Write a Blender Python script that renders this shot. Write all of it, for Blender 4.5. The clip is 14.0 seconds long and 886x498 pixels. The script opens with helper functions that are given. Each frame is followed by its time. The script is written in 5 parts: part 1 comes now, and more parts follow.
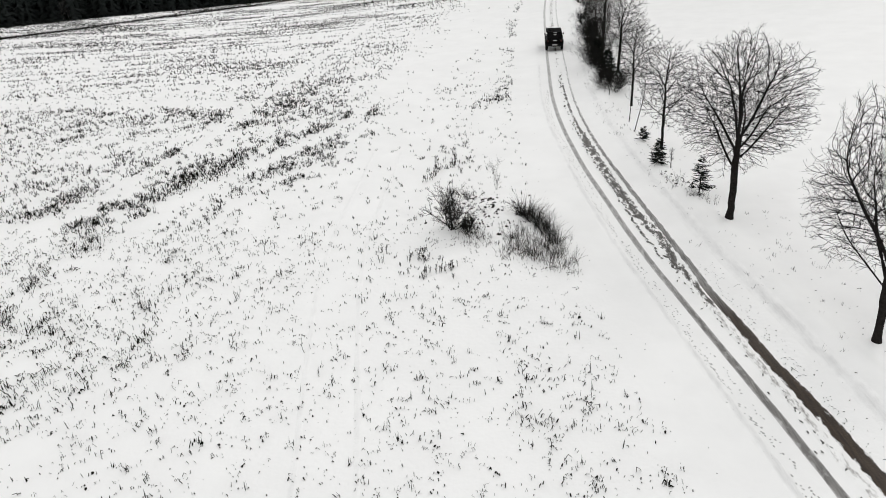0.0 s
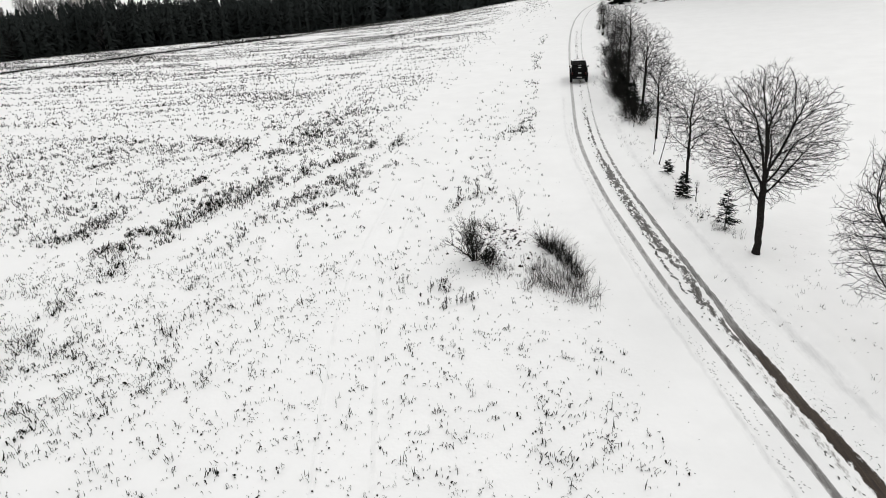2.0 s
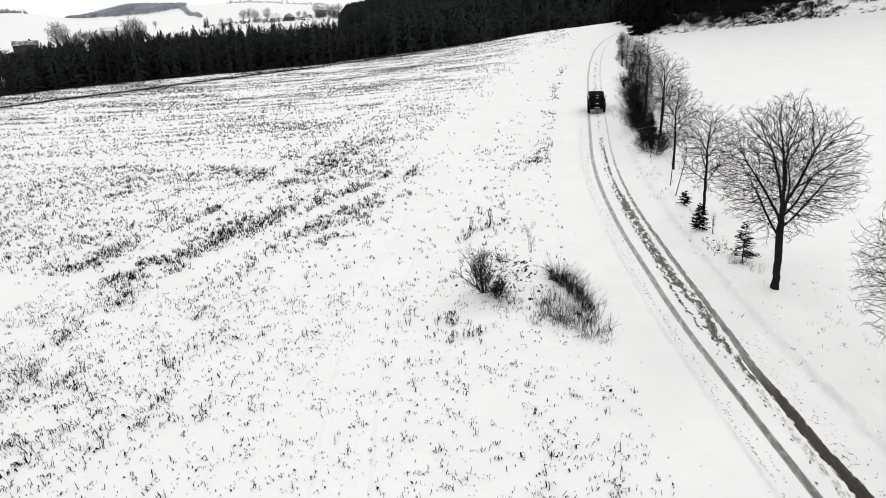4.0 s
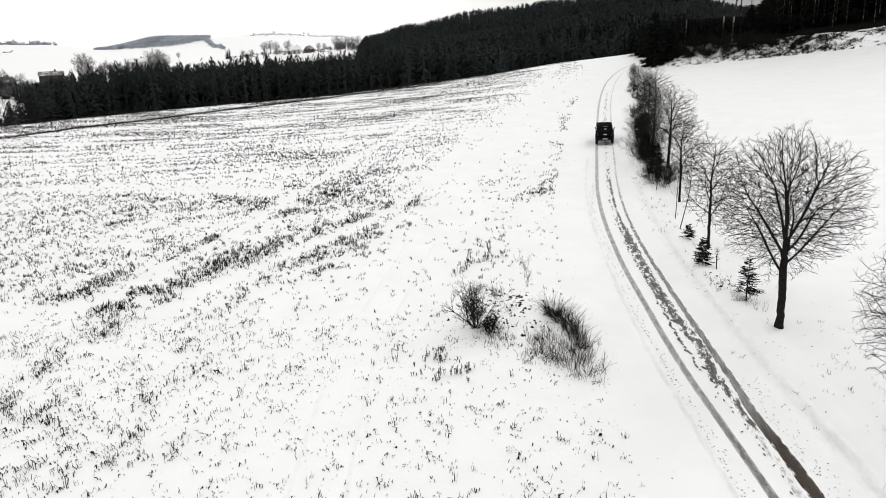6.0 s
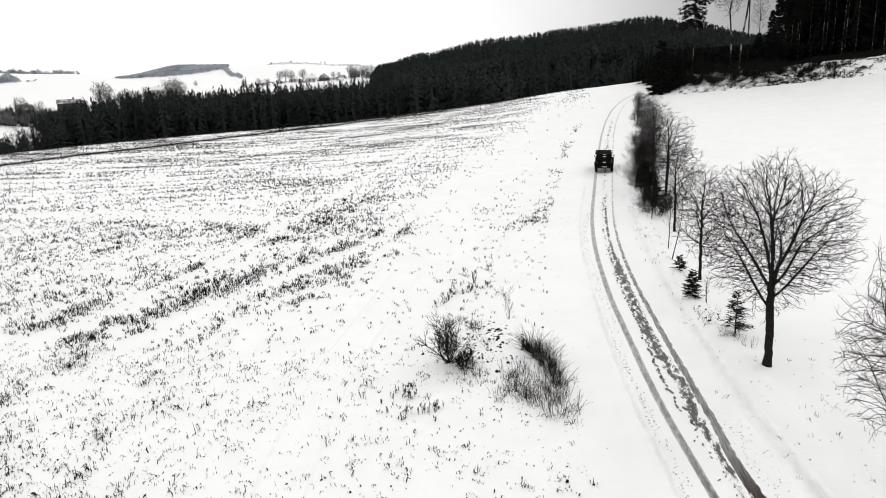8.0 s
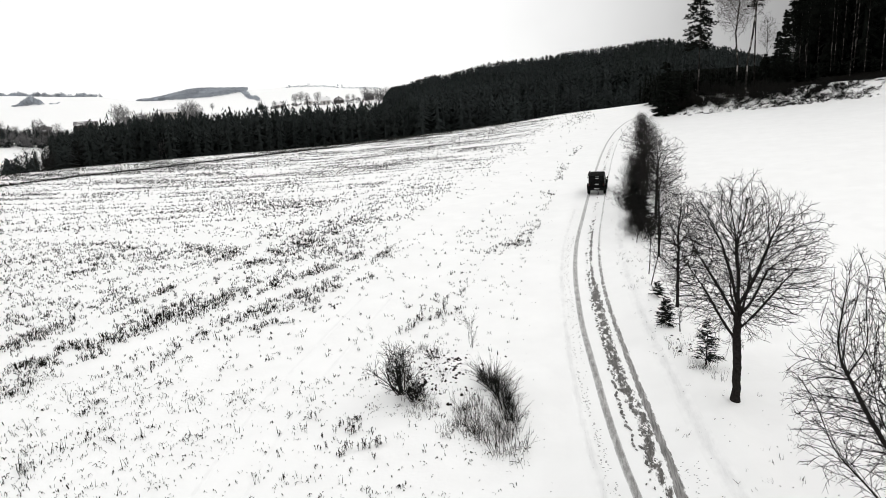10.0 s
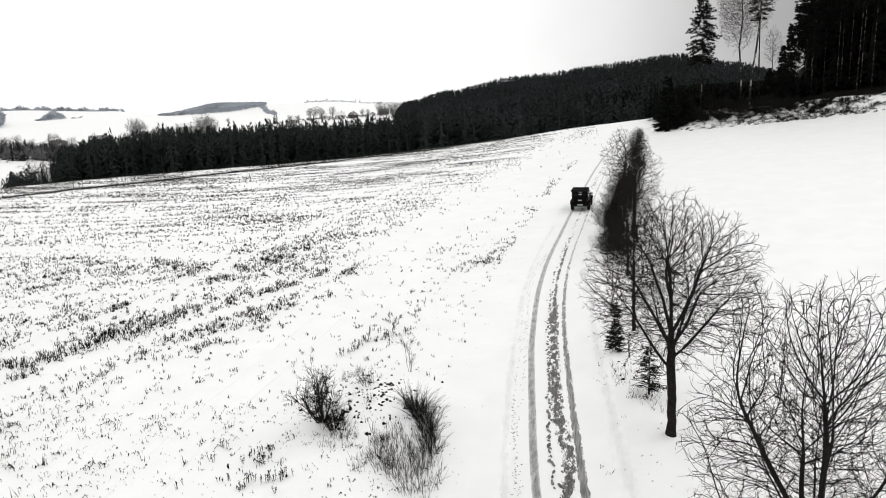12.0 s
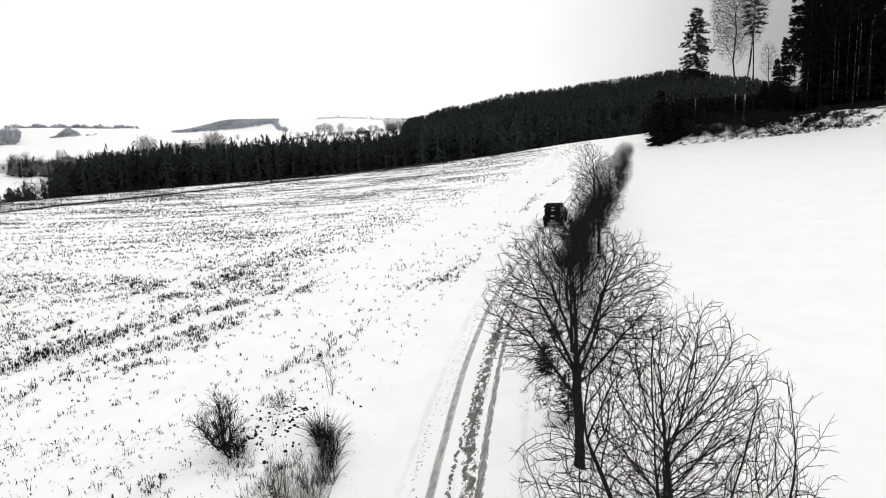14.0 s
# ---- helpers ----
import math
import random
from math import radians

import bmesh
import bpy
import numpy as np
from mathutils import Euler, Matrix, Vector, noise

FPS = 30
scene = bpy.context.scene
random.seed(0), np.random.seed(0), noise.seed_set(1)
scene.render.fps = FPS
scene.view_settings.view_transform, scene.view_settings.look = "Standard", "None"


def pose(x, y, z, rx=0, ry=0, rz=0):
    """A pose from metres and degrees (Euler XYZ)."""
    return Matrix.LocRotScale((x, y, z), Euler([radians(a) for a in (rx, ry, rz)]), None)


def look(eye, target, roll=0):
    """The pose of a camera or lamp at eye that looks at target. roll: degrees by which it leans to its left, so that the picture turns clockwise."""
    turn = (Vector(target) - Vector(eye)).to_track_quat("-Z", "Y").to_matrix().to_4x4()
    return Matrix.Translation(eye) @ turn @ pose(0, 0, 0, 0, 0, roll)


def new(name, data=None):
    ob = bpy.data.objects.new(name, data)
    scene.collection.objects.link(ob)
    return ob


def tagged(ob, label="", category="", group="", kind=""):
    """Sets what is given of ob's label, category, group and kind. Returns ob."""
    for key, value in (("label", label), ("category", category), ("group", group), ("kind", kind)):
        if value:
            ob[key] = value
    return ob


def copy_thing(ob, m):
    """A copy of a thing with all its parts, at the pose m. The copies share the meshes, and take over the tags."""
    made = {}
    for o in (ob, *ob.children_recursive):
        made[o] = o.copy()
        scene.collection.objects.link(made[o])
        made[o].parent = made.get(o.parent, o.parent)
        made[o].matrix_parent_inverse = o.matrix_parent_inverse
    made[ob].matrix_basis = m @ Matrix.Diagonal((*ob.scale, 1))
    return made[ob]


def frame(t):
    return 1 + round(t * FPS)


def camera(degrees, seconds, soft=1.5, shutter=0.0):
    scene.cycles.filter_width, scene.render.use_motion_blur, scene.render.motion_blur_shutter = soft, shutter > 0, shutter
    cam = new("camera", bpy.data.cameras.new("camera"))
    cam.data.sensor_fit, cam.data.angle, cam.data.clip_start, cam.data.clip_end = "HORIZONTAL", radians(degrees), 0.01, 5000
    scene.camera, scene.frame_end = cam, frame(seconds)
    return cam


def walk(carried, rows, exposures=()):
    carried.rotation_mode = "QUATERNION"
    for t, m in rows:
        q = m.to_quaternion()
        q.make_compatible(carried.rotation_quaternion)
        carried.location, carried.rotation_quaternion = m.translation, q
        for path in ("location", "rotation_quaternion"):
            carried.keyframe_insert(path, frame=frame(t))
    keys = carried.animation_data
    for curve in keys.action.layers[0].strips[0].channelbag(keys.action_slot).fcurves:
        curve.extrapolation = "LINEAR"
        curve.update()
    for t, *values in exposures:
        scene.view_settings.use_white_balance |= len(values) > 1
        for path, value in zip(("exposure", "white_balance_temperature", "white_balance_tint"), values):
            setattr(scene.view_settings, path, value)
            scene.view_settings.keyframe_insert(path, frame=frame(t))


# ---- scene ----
cam = camera(66.1, 14.0, soft=0.85)
PATH = [
    (0, (0.524, 0.031, 15.3), (-0.096, 18.349, 7.297), -2.78),
    (0.5, (0.514, 0.012, 15.312), (-0.289, 18.407, 7.503), -2.67),
    (1, (0.541, 0.024, 15.317), (-0.434, 18.499, 7.719), -2.66),
    (1.5, (0.535, 0.06, 15.331), (-0.603, 18.608, 7.937), -2.75),
    (2, (0.609, 0.173, 15.342), (-0.662, 18.794, 8.155), -2.64),
    (2.5, (0.712, 0.276, 15.341), (-0.702, 18.971, 8.374), -2.73),
    (3, (0.858, 0.415, 15.337), (-0.729, 19.167, 8.567), -2.82),
    (5.5, (2.033, 1.518, 15.113), (-0.228, 20.545, 9.379), -2.68),
    (6, (2.388, 1.829, 15.091), (0.013, 20.904, 9.569), -2.67),
    (6.5, (2.772, 2.15, 15.05), (0.285, 21.272, 9.743), -2.66),
    (7, (3.201, 2.486, 15.005), (0.611, 21.647, 9.892), -2.65),
    (7.5, (3.657, 2.839, 14.961), (0.972, 22.035, 10.03), -2.65),
    (10, (6.745, 5.016, 14.621), (3.5, 24.316, 10.502), -2.72),
    (10.5, (7.599, 5.614, 14.53), (4.228, 24.917, 10.527), -2.61),
    (11, (8.487, 6.159, 14.474), (4.979, 25.459, 10.574), -2.61),
    (11.5, (9.341, 6.637, 14.399), (5.707, 25.936, 10.614), -2.7),
    (12, (10.297, 7.195, 14.357), (6.556, 26.494, 10.675), -2.6),
    (12.5, (11.164, 7.703, 14.279), (7.317, 27.003, 10.711), -2.7),
    (13, (12.129, 8.246, 14.193), (8.178, 27.55, 10.769), -2.79),
    (13.5, (13.099, 8.723, 14.14), (9.062, 28.028, 10.819), -2.79),
    (14, (14.174, 9.201, 14.075), (10.077, 28.51, 10.855), -2.78),
]
walk(cam, [(t, look(eye, target, roll)) for t, eye, target, roll in PATH],
     [(0, -0.08), (1.5, -0.05), (3, 0.0), (6.5, 0.10), (7.5, 0.12), (11, 0.12), (14, 0.13)])

# ---- world, sun ----
world = bpy.data.worlds.new("overcast_sky")
scene.world = world
world.use_nodes = True
wn, wl = world.node_tree.nodes, world.node_tree.links
sky = wn.new("ShaderNodeTexSky")
sky.sky_type, sky.sun_disc = "NISHITA", False
sky.sun_elevation, sky.sun_rotation = radians(28), radians(40)
grey = wn.new("ShaderNodeHueSaturation")
grey.inputs["Saturation"].default_value = 0.1
grey.inputs["Value"].default_value = 0.1
wl.new(sky.outputs[0], grey.inputs["Color"])
veil = wn.new("ShaderNodeMixRGB")
veil.inputs[0].default_value = 0.86
veil.inputs[2].default_value = (1.0, 1.0, 0.995, 1)
wl.new(grey.outputs[0], veil.inputs[1])


def sky_math(op, a, b=None, c=None):
    m = wn.new("ShaderNodeMath")
    m.operation = op
    for i, v in enumerate((a, b, c)):
        if v is None:
            continue
        if isinstance(v, (int, float)):
            m.inputs[i].default_value = v
        else:
            wl.new(v, m.inputs[i])
    return m.outputs[0]


def sky_step(value, lo, hi):
    r = wn.new("ShaderNodeMapRange")
    r.interpolation_type = "SMOOTHSTEP"
    r.inputs["From Min"].default_value, r.inputs["From Max"].default_value = lo, hi
    wl.new(value, r.inputs["Value"])
    return r.outputs[0]


# grey is graded into the sky low over the woods to the north-east
heaven = wn.new("ShaderNodeTexCoord").outputs["Generated"]
compass = wn.new("ShaderNodeSeparateXYZ")
wl.new(heaven, compass.inputs[0])
bearing = sky_math("ARCTAN2", compass.outputs["X"], compass.outputs["Y"])
sky_noise = wn.new("ShaderNodeTexNoise")
sky_noise.inputs["Scale"].default_value, sky_noise.inputs["Detail"].default_value = 4.0, 5
wl.new(heaven, sky_noise.inputs["Vector"])
drift = sky_math("MULTIPLY_ADD", sky_noise.outputs["Fac"], 0.16, -0.08)
bank = sky_math("MULTIPLY", sky_step(sky_math("ADD", bearing, drift), radians(-12), radians(22)), sky_math("SUBTRACT", 1.0, sky_step(bearing, radians(70), radians(130))))
bank = sky_math("MULTIPLY", bank, sky_math("SUBTRACT", 1.0, sky_step(sky_math("ADD", compass.outputs["Z"], drift), 0.10, 0.5)))
grey_sky = wn.new("ShaderNodeMixRGB")
wl.new(sky_math("MULTIPLY", bank, 0.97), grey_sky.inputs[0])
wl.new(veil.outputs[0], grey_sky.inputs[1])
grey_sky.inputs[2].default_value = (0.265, 0.265, 0.267, 1)
wl.new(grey_sky.outputs[0], wn["Background"].inputs["Color"])
wn["Background"].inputs["Strength"].default_value = 1.06
sun = new("sun", bpy.data.lights.new("sun", "SUN"))
sun.data.energy, sun.data.angle, sun.data.color = 0.5, radians(25), (1.0, 0.97, 0.93)
sun.matrix_world = look((60, 60, 60), (0, 0, 0))

# ---- materials ----


def material(name, colour, rough=0.7, vary=0.25, scale=6.0, bump=0.3, bump_scale=30.0, metal=0.0, second=None, mix_scale=1.2, sharp=(0.4, 0.6), spec=0.3):
    """A surface with variation at two scales and fine relief."""
    m = bpy.data.materials.new(name)
    m.use_nodes = True
    n, l = m.node_tree.nodes, m.node_tree.links
    b = n["Principled BSDF"]
    b.inputs["Roughness"].default_value, b.inputs["Metallic"].default_value = rough, metal
    b.inputs["Specular IOR Level"].default_value = spec
    co = n.new("ShaderNodeTexCoord").outputs["Object"]

    def tex(s, detail=4):
        t = n.new("ShaderNodeTexNoise")
        t.inputs["Scale"].default_value, t.inputs["Detail"].default_value = s, detail
        l.new(co, t.inputs["Vector"])
        return t.outputs["Fac"]

    def ramp(fac, a, b2, lo=0.3, hi=0.7):
        r = n.new("ShaderNodeValToRGB")
        r.color_ramp.elements[0].position, r.color_ramp.elements[1].position = lo, hi
        r.color_ramp.elements[0].color, r.color_ramp.elements[1].color = (*a, 1), (*b2, 1)
        l.new(fac, r.inputs[0])
        return r.outputs[0]

    dark = [c * (1 - vary) for c in colour]
    light = [min(1, c * (1 + vary)) for c in colour]
    out = ramp(tex(scale), dark, light)
    if second:
        mx = n.new("ShaderNodeMixRGB")
        l.new(ramp(tex(mix_scale, 6), (0, 0, 0), (1, 1, 1), *sharp), mx.inputs[0])
        l.new(out, mx.inputs[1])
        mx.inputs[2].default_value = (*second, 1)
        out = mx.outputs[0]
    l.new(out, b.inputs["Base Color"])
    if bump:
        bp = n.new("ShaderNodeBump")
        bp.inputs["Strength"].default_value, bp.inputs["Distance"].default_value = bump, 0.02
        l.new(tex(bump_scale), bp.inputs["Height"])
        l.new(bp.outputs[0], b.inputs["Normal"])
    return m


SNOW = material("snow", (0.875, 0.875, 0.87), 0.6, 0.02, 0.35, 0.5, 5.0, second=(0.845, 0.845, 0.84), mix_scale=0.6, sharp=(0.45, 0.75), spec=0.25)
BARK = material("dark_bark", (0.017, 0.015, 0.014), 0.9, 0.45, 9.0, 0.8, 40.0, spec=0.03)
TWIG = material("twig_bark", (0.014, 0.0125, 0.012), 0.9, 0.35, 5.0, 0.0, spec=0.03)
BIRCH = material("birch_bark", (0.30, 0.285, 0.27), 0.8, 0.3, 3.0, 0.4, 20.0, second=(0.022, 0.021, 0.019), mix_scale=1.5, sharp=(0.36, 0.50), spec=0.03)
BIRCHTWIG = material("birch_twigs", (0.075, 0.066, 0.062), 0.9, 0.3, 1.0, 0.0, spec=0.03)
PALE = material("pale_trunk", (0.105, 0.098, 0.092), 0.9, 0.4, 2.0, 0.5, 20.0, second=(0.012, 0.011, 0.010), mix_scale=1.3, sharp=(0.40, 0.50), spec=0.03)
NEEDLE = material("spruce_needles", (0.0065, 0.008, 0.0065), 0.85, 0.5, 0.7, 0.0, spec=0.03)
# Far needles lifted paler than the near ones to hold distance haze.
HAZENEEDLE = material("spruce_wood", (0.0235, 0.0285, 0.0278), 0.9, 0.4, 0.05, 0.0, second=(0.0280, 0.0330, 0.0325), mix_scale=0.08, spec=0.03)
HAZENEEDLE_DARK = material("spruce_hazed_dark", (0.0205, 0.0250, 0.0238), 0.9, 0.4, 0.05, 0.0, second=(0.0250, 0.0295, 0.0282), mix_scale=0.1, spec=0.03)
SCRUB = material("scrub_twigs", (0.014, 0.0135, 0.0125), 0.9, 0.4, 2.0, 0.0, spec=0.03)
STRAW = material("dead_stalks", (0.022, 0.021, 0.018), 0.9, 0.5, 1.5, 0.0, second=(0.012, 0.013, 0.011), mix_scale=0.8, spec=0.03)
GRASS = material("dead_grass", (0.034, 0.029, 0.025), 0.9, 0.4, 2.0, 0.0, spec=0.03)
SOIL = material("frozen_soil", (0.022, 0.019, 0.017), 0.9, 0.4, 5.0, 0.9, 18.0, spec=0.03)
SHADED_LITTER = material("shaded_needle_litter", (0.006, 0.0056, 0.005), 0.95, 0.4, 1.5, 0.6, 12.0, spec=0.02)
SLUSH = material("wet_slush", (0.22, 0.215, 0.21), 0.45, 0.4, 3.0, 0.8, 22.0, second=(0.07, 0.066, 0.062), mix_scale=2.5)
PRINT = material("pressed_snow", (0.40, 0.395, 0.39), 0.6, 0.35, 3.0, 0.5, 20.0)
# Haze is put into the far colours: twigs paler, woods bluish grey.
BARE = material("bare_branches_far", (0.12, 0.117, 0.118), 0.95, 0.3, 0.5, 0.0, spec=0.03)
HAZEWOOD = material("leafless_wood_hazed", (0.36, 0.385, 0.42), 0.95, 0.35, 0.02, 0.0, spec=0.03)
PAINT = material("black_paint", (0.003, 0.003, 0.003), 0.5, 0.2, 4.0, 0.05, 60.0, spec=0.05)
RUBBER = material("tyre_rubber", (0.006, 0.006, 0.006), 0.85, 0.3, 12.0, 0.5, 50.0, spec=0.05)
PLASTIC = material("black_plastic", (0.006, 0.006, 0.006), 0.7, 0.25, 20.0, 0.2, 90.0, spec=0.03)
ALLOY = material("dark_alloy", (0.06, 0.06, 0.062), 0.4, 0.2, 15.0, 0.1, 60.0, metal=0.8)
GLASS = material("tinted_glass", (0.004, 0.004, 0.0045), 0.1, 0.1, 2.0, 0.0, spec=0.12)
LAMPRED = material("red_lens", (0.03, 0.008, 0.007), 0.3, 0.1, 20.0, 0.0, spec=0.1)
WHITE = material("white_marking", (0.5, 0.5, 0.49), 0.5, 0.08, 20.0, 0.0)
PLASTER = material("house_plaster", (0.45, 0.43, 0.41), 0.9, 0.15, 0.6, 0.2, 8.0)
TIMBER = material("dark_timber", (0.05, 0.045, 0.042), 0.9, 0.3, 1.0, 0.3, 8.0)
ROOFSNOW = material("snowy_roof", (0.75, 0.75, 0.75), 0.7, 0.12, 0.5, 0.3, 5.0)
ROOFDARK = material("dark_roof", (0.11, 0.10, 0.10), 0.8, 0.3, 0.6, 0.3, 6.0, second=(0.5, 0.5, 0.5), mix_scale=0.5, sharp=(0.5, 0.62))
PANE = material("window_pane", (0.03, 0.033, 0.036), 0.1, 0.1, 1.0, 0.0)

# ---- mesh helpers ----


def part(name, data, mat, parent=None, label=""):
    """One mesh object from a bmesh or from (verts, faces)."""
    me = bpy.data.meshes.new(name)
    if isinstance(data, bmesh.types.BMesh):
        data.to_mesh(me)
        data.free()
    else:
        v, f = data
        me.from_pydata([tuple(p) for p in v], [], f)
    me.materials.append(mat)
    ob = new(name, me)
    if parent:
        ob.parent = parent
    if label:
        tagged(ob, label=label)
    return ob


def box(sx, sy, sz, at=(0, 0, 0), bevel=0.0, bm=None, taper=1.0):
    bm = bm or bmesh.new()
    made = bmesh.ops.create_cube(bm, size=1)["verts"]
    for v in made:
        k = taper if v.co.z > 0 else 1.0
        v.co = Vector((v.co.x * sx * k + at[0], v.co.y * sy * k + at[1], v.co.z * sz + at[2]))
    if bevel:
        edges = list({e for v in made for e in v.link_edges})
        bmesh.ops.bevel(bm, geom=edges, offset=bevel, segments=2, affect="EDGES", profile=0.6)
    return bm


def drum(radius, depth, at, axis="X", n=20, bm=None, bevel=0.0):
    bm = bm or bmesh.new()
    turn = {"X": Matrix.Rotation(radians(90), 4, "Y"), "Y": Matrix.Rotation(radians(90), 4, "X"), "Z": Matrix.Identity(4)}[axis]
    made = bmesh.ops.create_cone(bm, cap_ends=True, segments=n, radius1=radius, radius2=radius, depth=depth, matrix=Matrix.Translation(at) @ turn)["verts"]
    if bevel:
        caps = [e for e in {e for v in made for e in v.link_edges} if any(len(f.verts) > 4 for f in e.link_faces)]
        bmesh.ops.bevel(bm, geom=caps, offset=bevel, segments=2, affect="EDGES")
    return bm


def tri_part(name, verts, tris, mat, parent=None):
    """One mesh of triangles from two arrays."""
    me = bpy.data.meshes.new(name)
    n = len(tris)
    me.vertices.add(len(verts))
    me.vertices.foreach_set("co", np.asarray(verts, np.float32).ravel())
    me.loops.add(n * 3)
    me.loops.foreach_set("vertex_index", np.asarray(tris, np.int32).ravel())
    me.polygons.add(n)
    me.polygons.foreach_set("loop_start", np.arange(0, n * 3, 3, dtype=np.int32))
    me.update(calc_edges=True)
    me.materials.append(mat)
    ob = new(name, me)
    ob.parent = parent
    return ob


class Mesh:
    """Vertices and faces gathered in lists."""

    def __init__(self):
        self.v, self.f = [], []

    def tube(self, pts, radii, n=4):
        base = len(self.v)
        for i, p in enumerate(pts):
            d = (pts[min(i + 1, len(pts) - 1)] - pts[max(i - 1, 0)]).normalized()
            a = d.orthogonal().normalized()
            b = d.cross(a)
            for k in range(n):
                w = 2 * math.pi * k / n
                self.v.append(p + (a * math.cos(w) + b * math.sin(w)) * radii[i])
        for i in range(len(pts) - 1):
            for k in range(n):
                q = base + i * n
                self.f.append((q + k, q + (k + 1) % n, q + n + (k + 1) % n, q + n + k))
        self.f.append(tuple(base + (len(pts) - 1) * n + k for k in range(n)))

    def blade(self, p, d, length, width, side):
        b = len(self.v)
        s = side * width * 0.5
        self.v += [p - s, p + s, p + d * length * 0.6 + s * 0.7, p + d * length * 0.6 - s * 0.7, p + d * length]
        self.f += [(b, b + 1, b + 2, b + 3), (b + 3, b + 2, b + 4)]

    def quad(self, a, b, c, d):
        k = len(self.v)
        self.v += [a, b, c, d]
        self.f.append((k, k + 1, k + 2, k + 3))

    def tri(self, a, b, c):
        k = len(self.v)
        self.v += [a, b, c]
        self.f.append((k, k + 1, k + 2))

    @property
    def data(self):
        return self.v, self.f


# ---- terrain ----
CX, CY = 8.0, 2.0
ROAD_Y = np.array([-60, 5, 14.5, 19, 24.3, 28.3, 33, 42, 50, 58, 66, 75, 90, 104, 118, 132, 145, 156, 166, 180])
ROAD_X = np.array([19, 12.2, 11.2, 10.7, 10.2, 9.65, 9.3, 8.95, 8.85, 9.2, 10.0, 10.9, 12.5, 14.1, 16.0, 18.4, 21.5, 26.0, 33.0, 45.0])
_yy = np.arange(-60, 180, 0.25)
_k = np.exp(-0.5 * (np.arange(-24, 25) / 10.0) ** 2)
_xx = np.convolve(np.pad(np.interp(_yy, ROAD_Y, ROAD_X), 24, mode="edge"), _k / _k.sum(), mode="valid")


def road_x(y):
    return np.interp(y, _yy, _xx)


EDGE_AZ = np.array([-180, -80, -43, -36, -27.5, -18, -8.5, 0.8, 5.5, 10, 20, 180])
EDGE_R = np.array([130, 130, 130, 139, 148, 154, 164.5, 179, 176.5, 172, 172, 150])
FAR_R = np.array([60, 140, 290, 540, 1100, 1830, 3300, 5000])
FAR_AZ = np.array([-180, -60, -42, -36, -32, -28, -24.5, -20, -14.5, -13, -9.6, -4, 4, 8, 12, 16, 40, 180])
FAR_Z = np.array([
    (0, 0, 0, 0, 0, 0, 0, 0),
    (-5, 0, 6, 10, 40, 80, 60, 60),
    (-5, 1, 7, 11, 42, 84, 60, 60),
    (-3, -2, 3, 14, 45, 76, 50, 50),
    (-1, -2, 0, 21, 40, 60, 50, 50),
    (-1, -2, 0, 22, 42, 80, 50, 50),
    (-1, -2, 0, 20, 40, 80, 118, 80),
    (-1, -2, 0, 23, 50, 80, 140, 90),
    (0, -1, 2, 25, 46, 68, 50, 50),
    (1, 2, 12, 20, 30, 40, 50, 50),
    (2, 5, 18, 10, 20, 20, 20, 20),
    (0, 8, 25, 10, 20, 20, 20, 20),
    (1, 11, 30, 10, 20, 20, 20, 20),
    (3, 12, 31, 10, 20, 20, 20, 20),
    (5, 9, 24, 10, 20, 20, 20, 20),
    (9, 7, 16, 10, 20, 20, 20, 20),
    (18, 20, 20, 20, 20, 20, 20, 20),
    (0, 0, 0, 0, 0, 0, 0, 0)], dtype=float)


def smooth(a, b, x):
    t = np.clip((x - a) / (b - a), 0, 1)
    return t * t * (3 - 2 * t)


def ripple(x, y):
    """A few crossing waves: the uneven lie of the snow."""
    return (np.sin(x * 1.3 + 0.7 * y) * np.cos(0.9 * y - 0.4 * x) * 0.5 + np.sin(2.9 * x - 1.7 * y + 1.0) * 0.25
            + np.sin(5.1 * y + 3.3 * x) * np.cos(4.2 * x - 1.1) * 0.25)


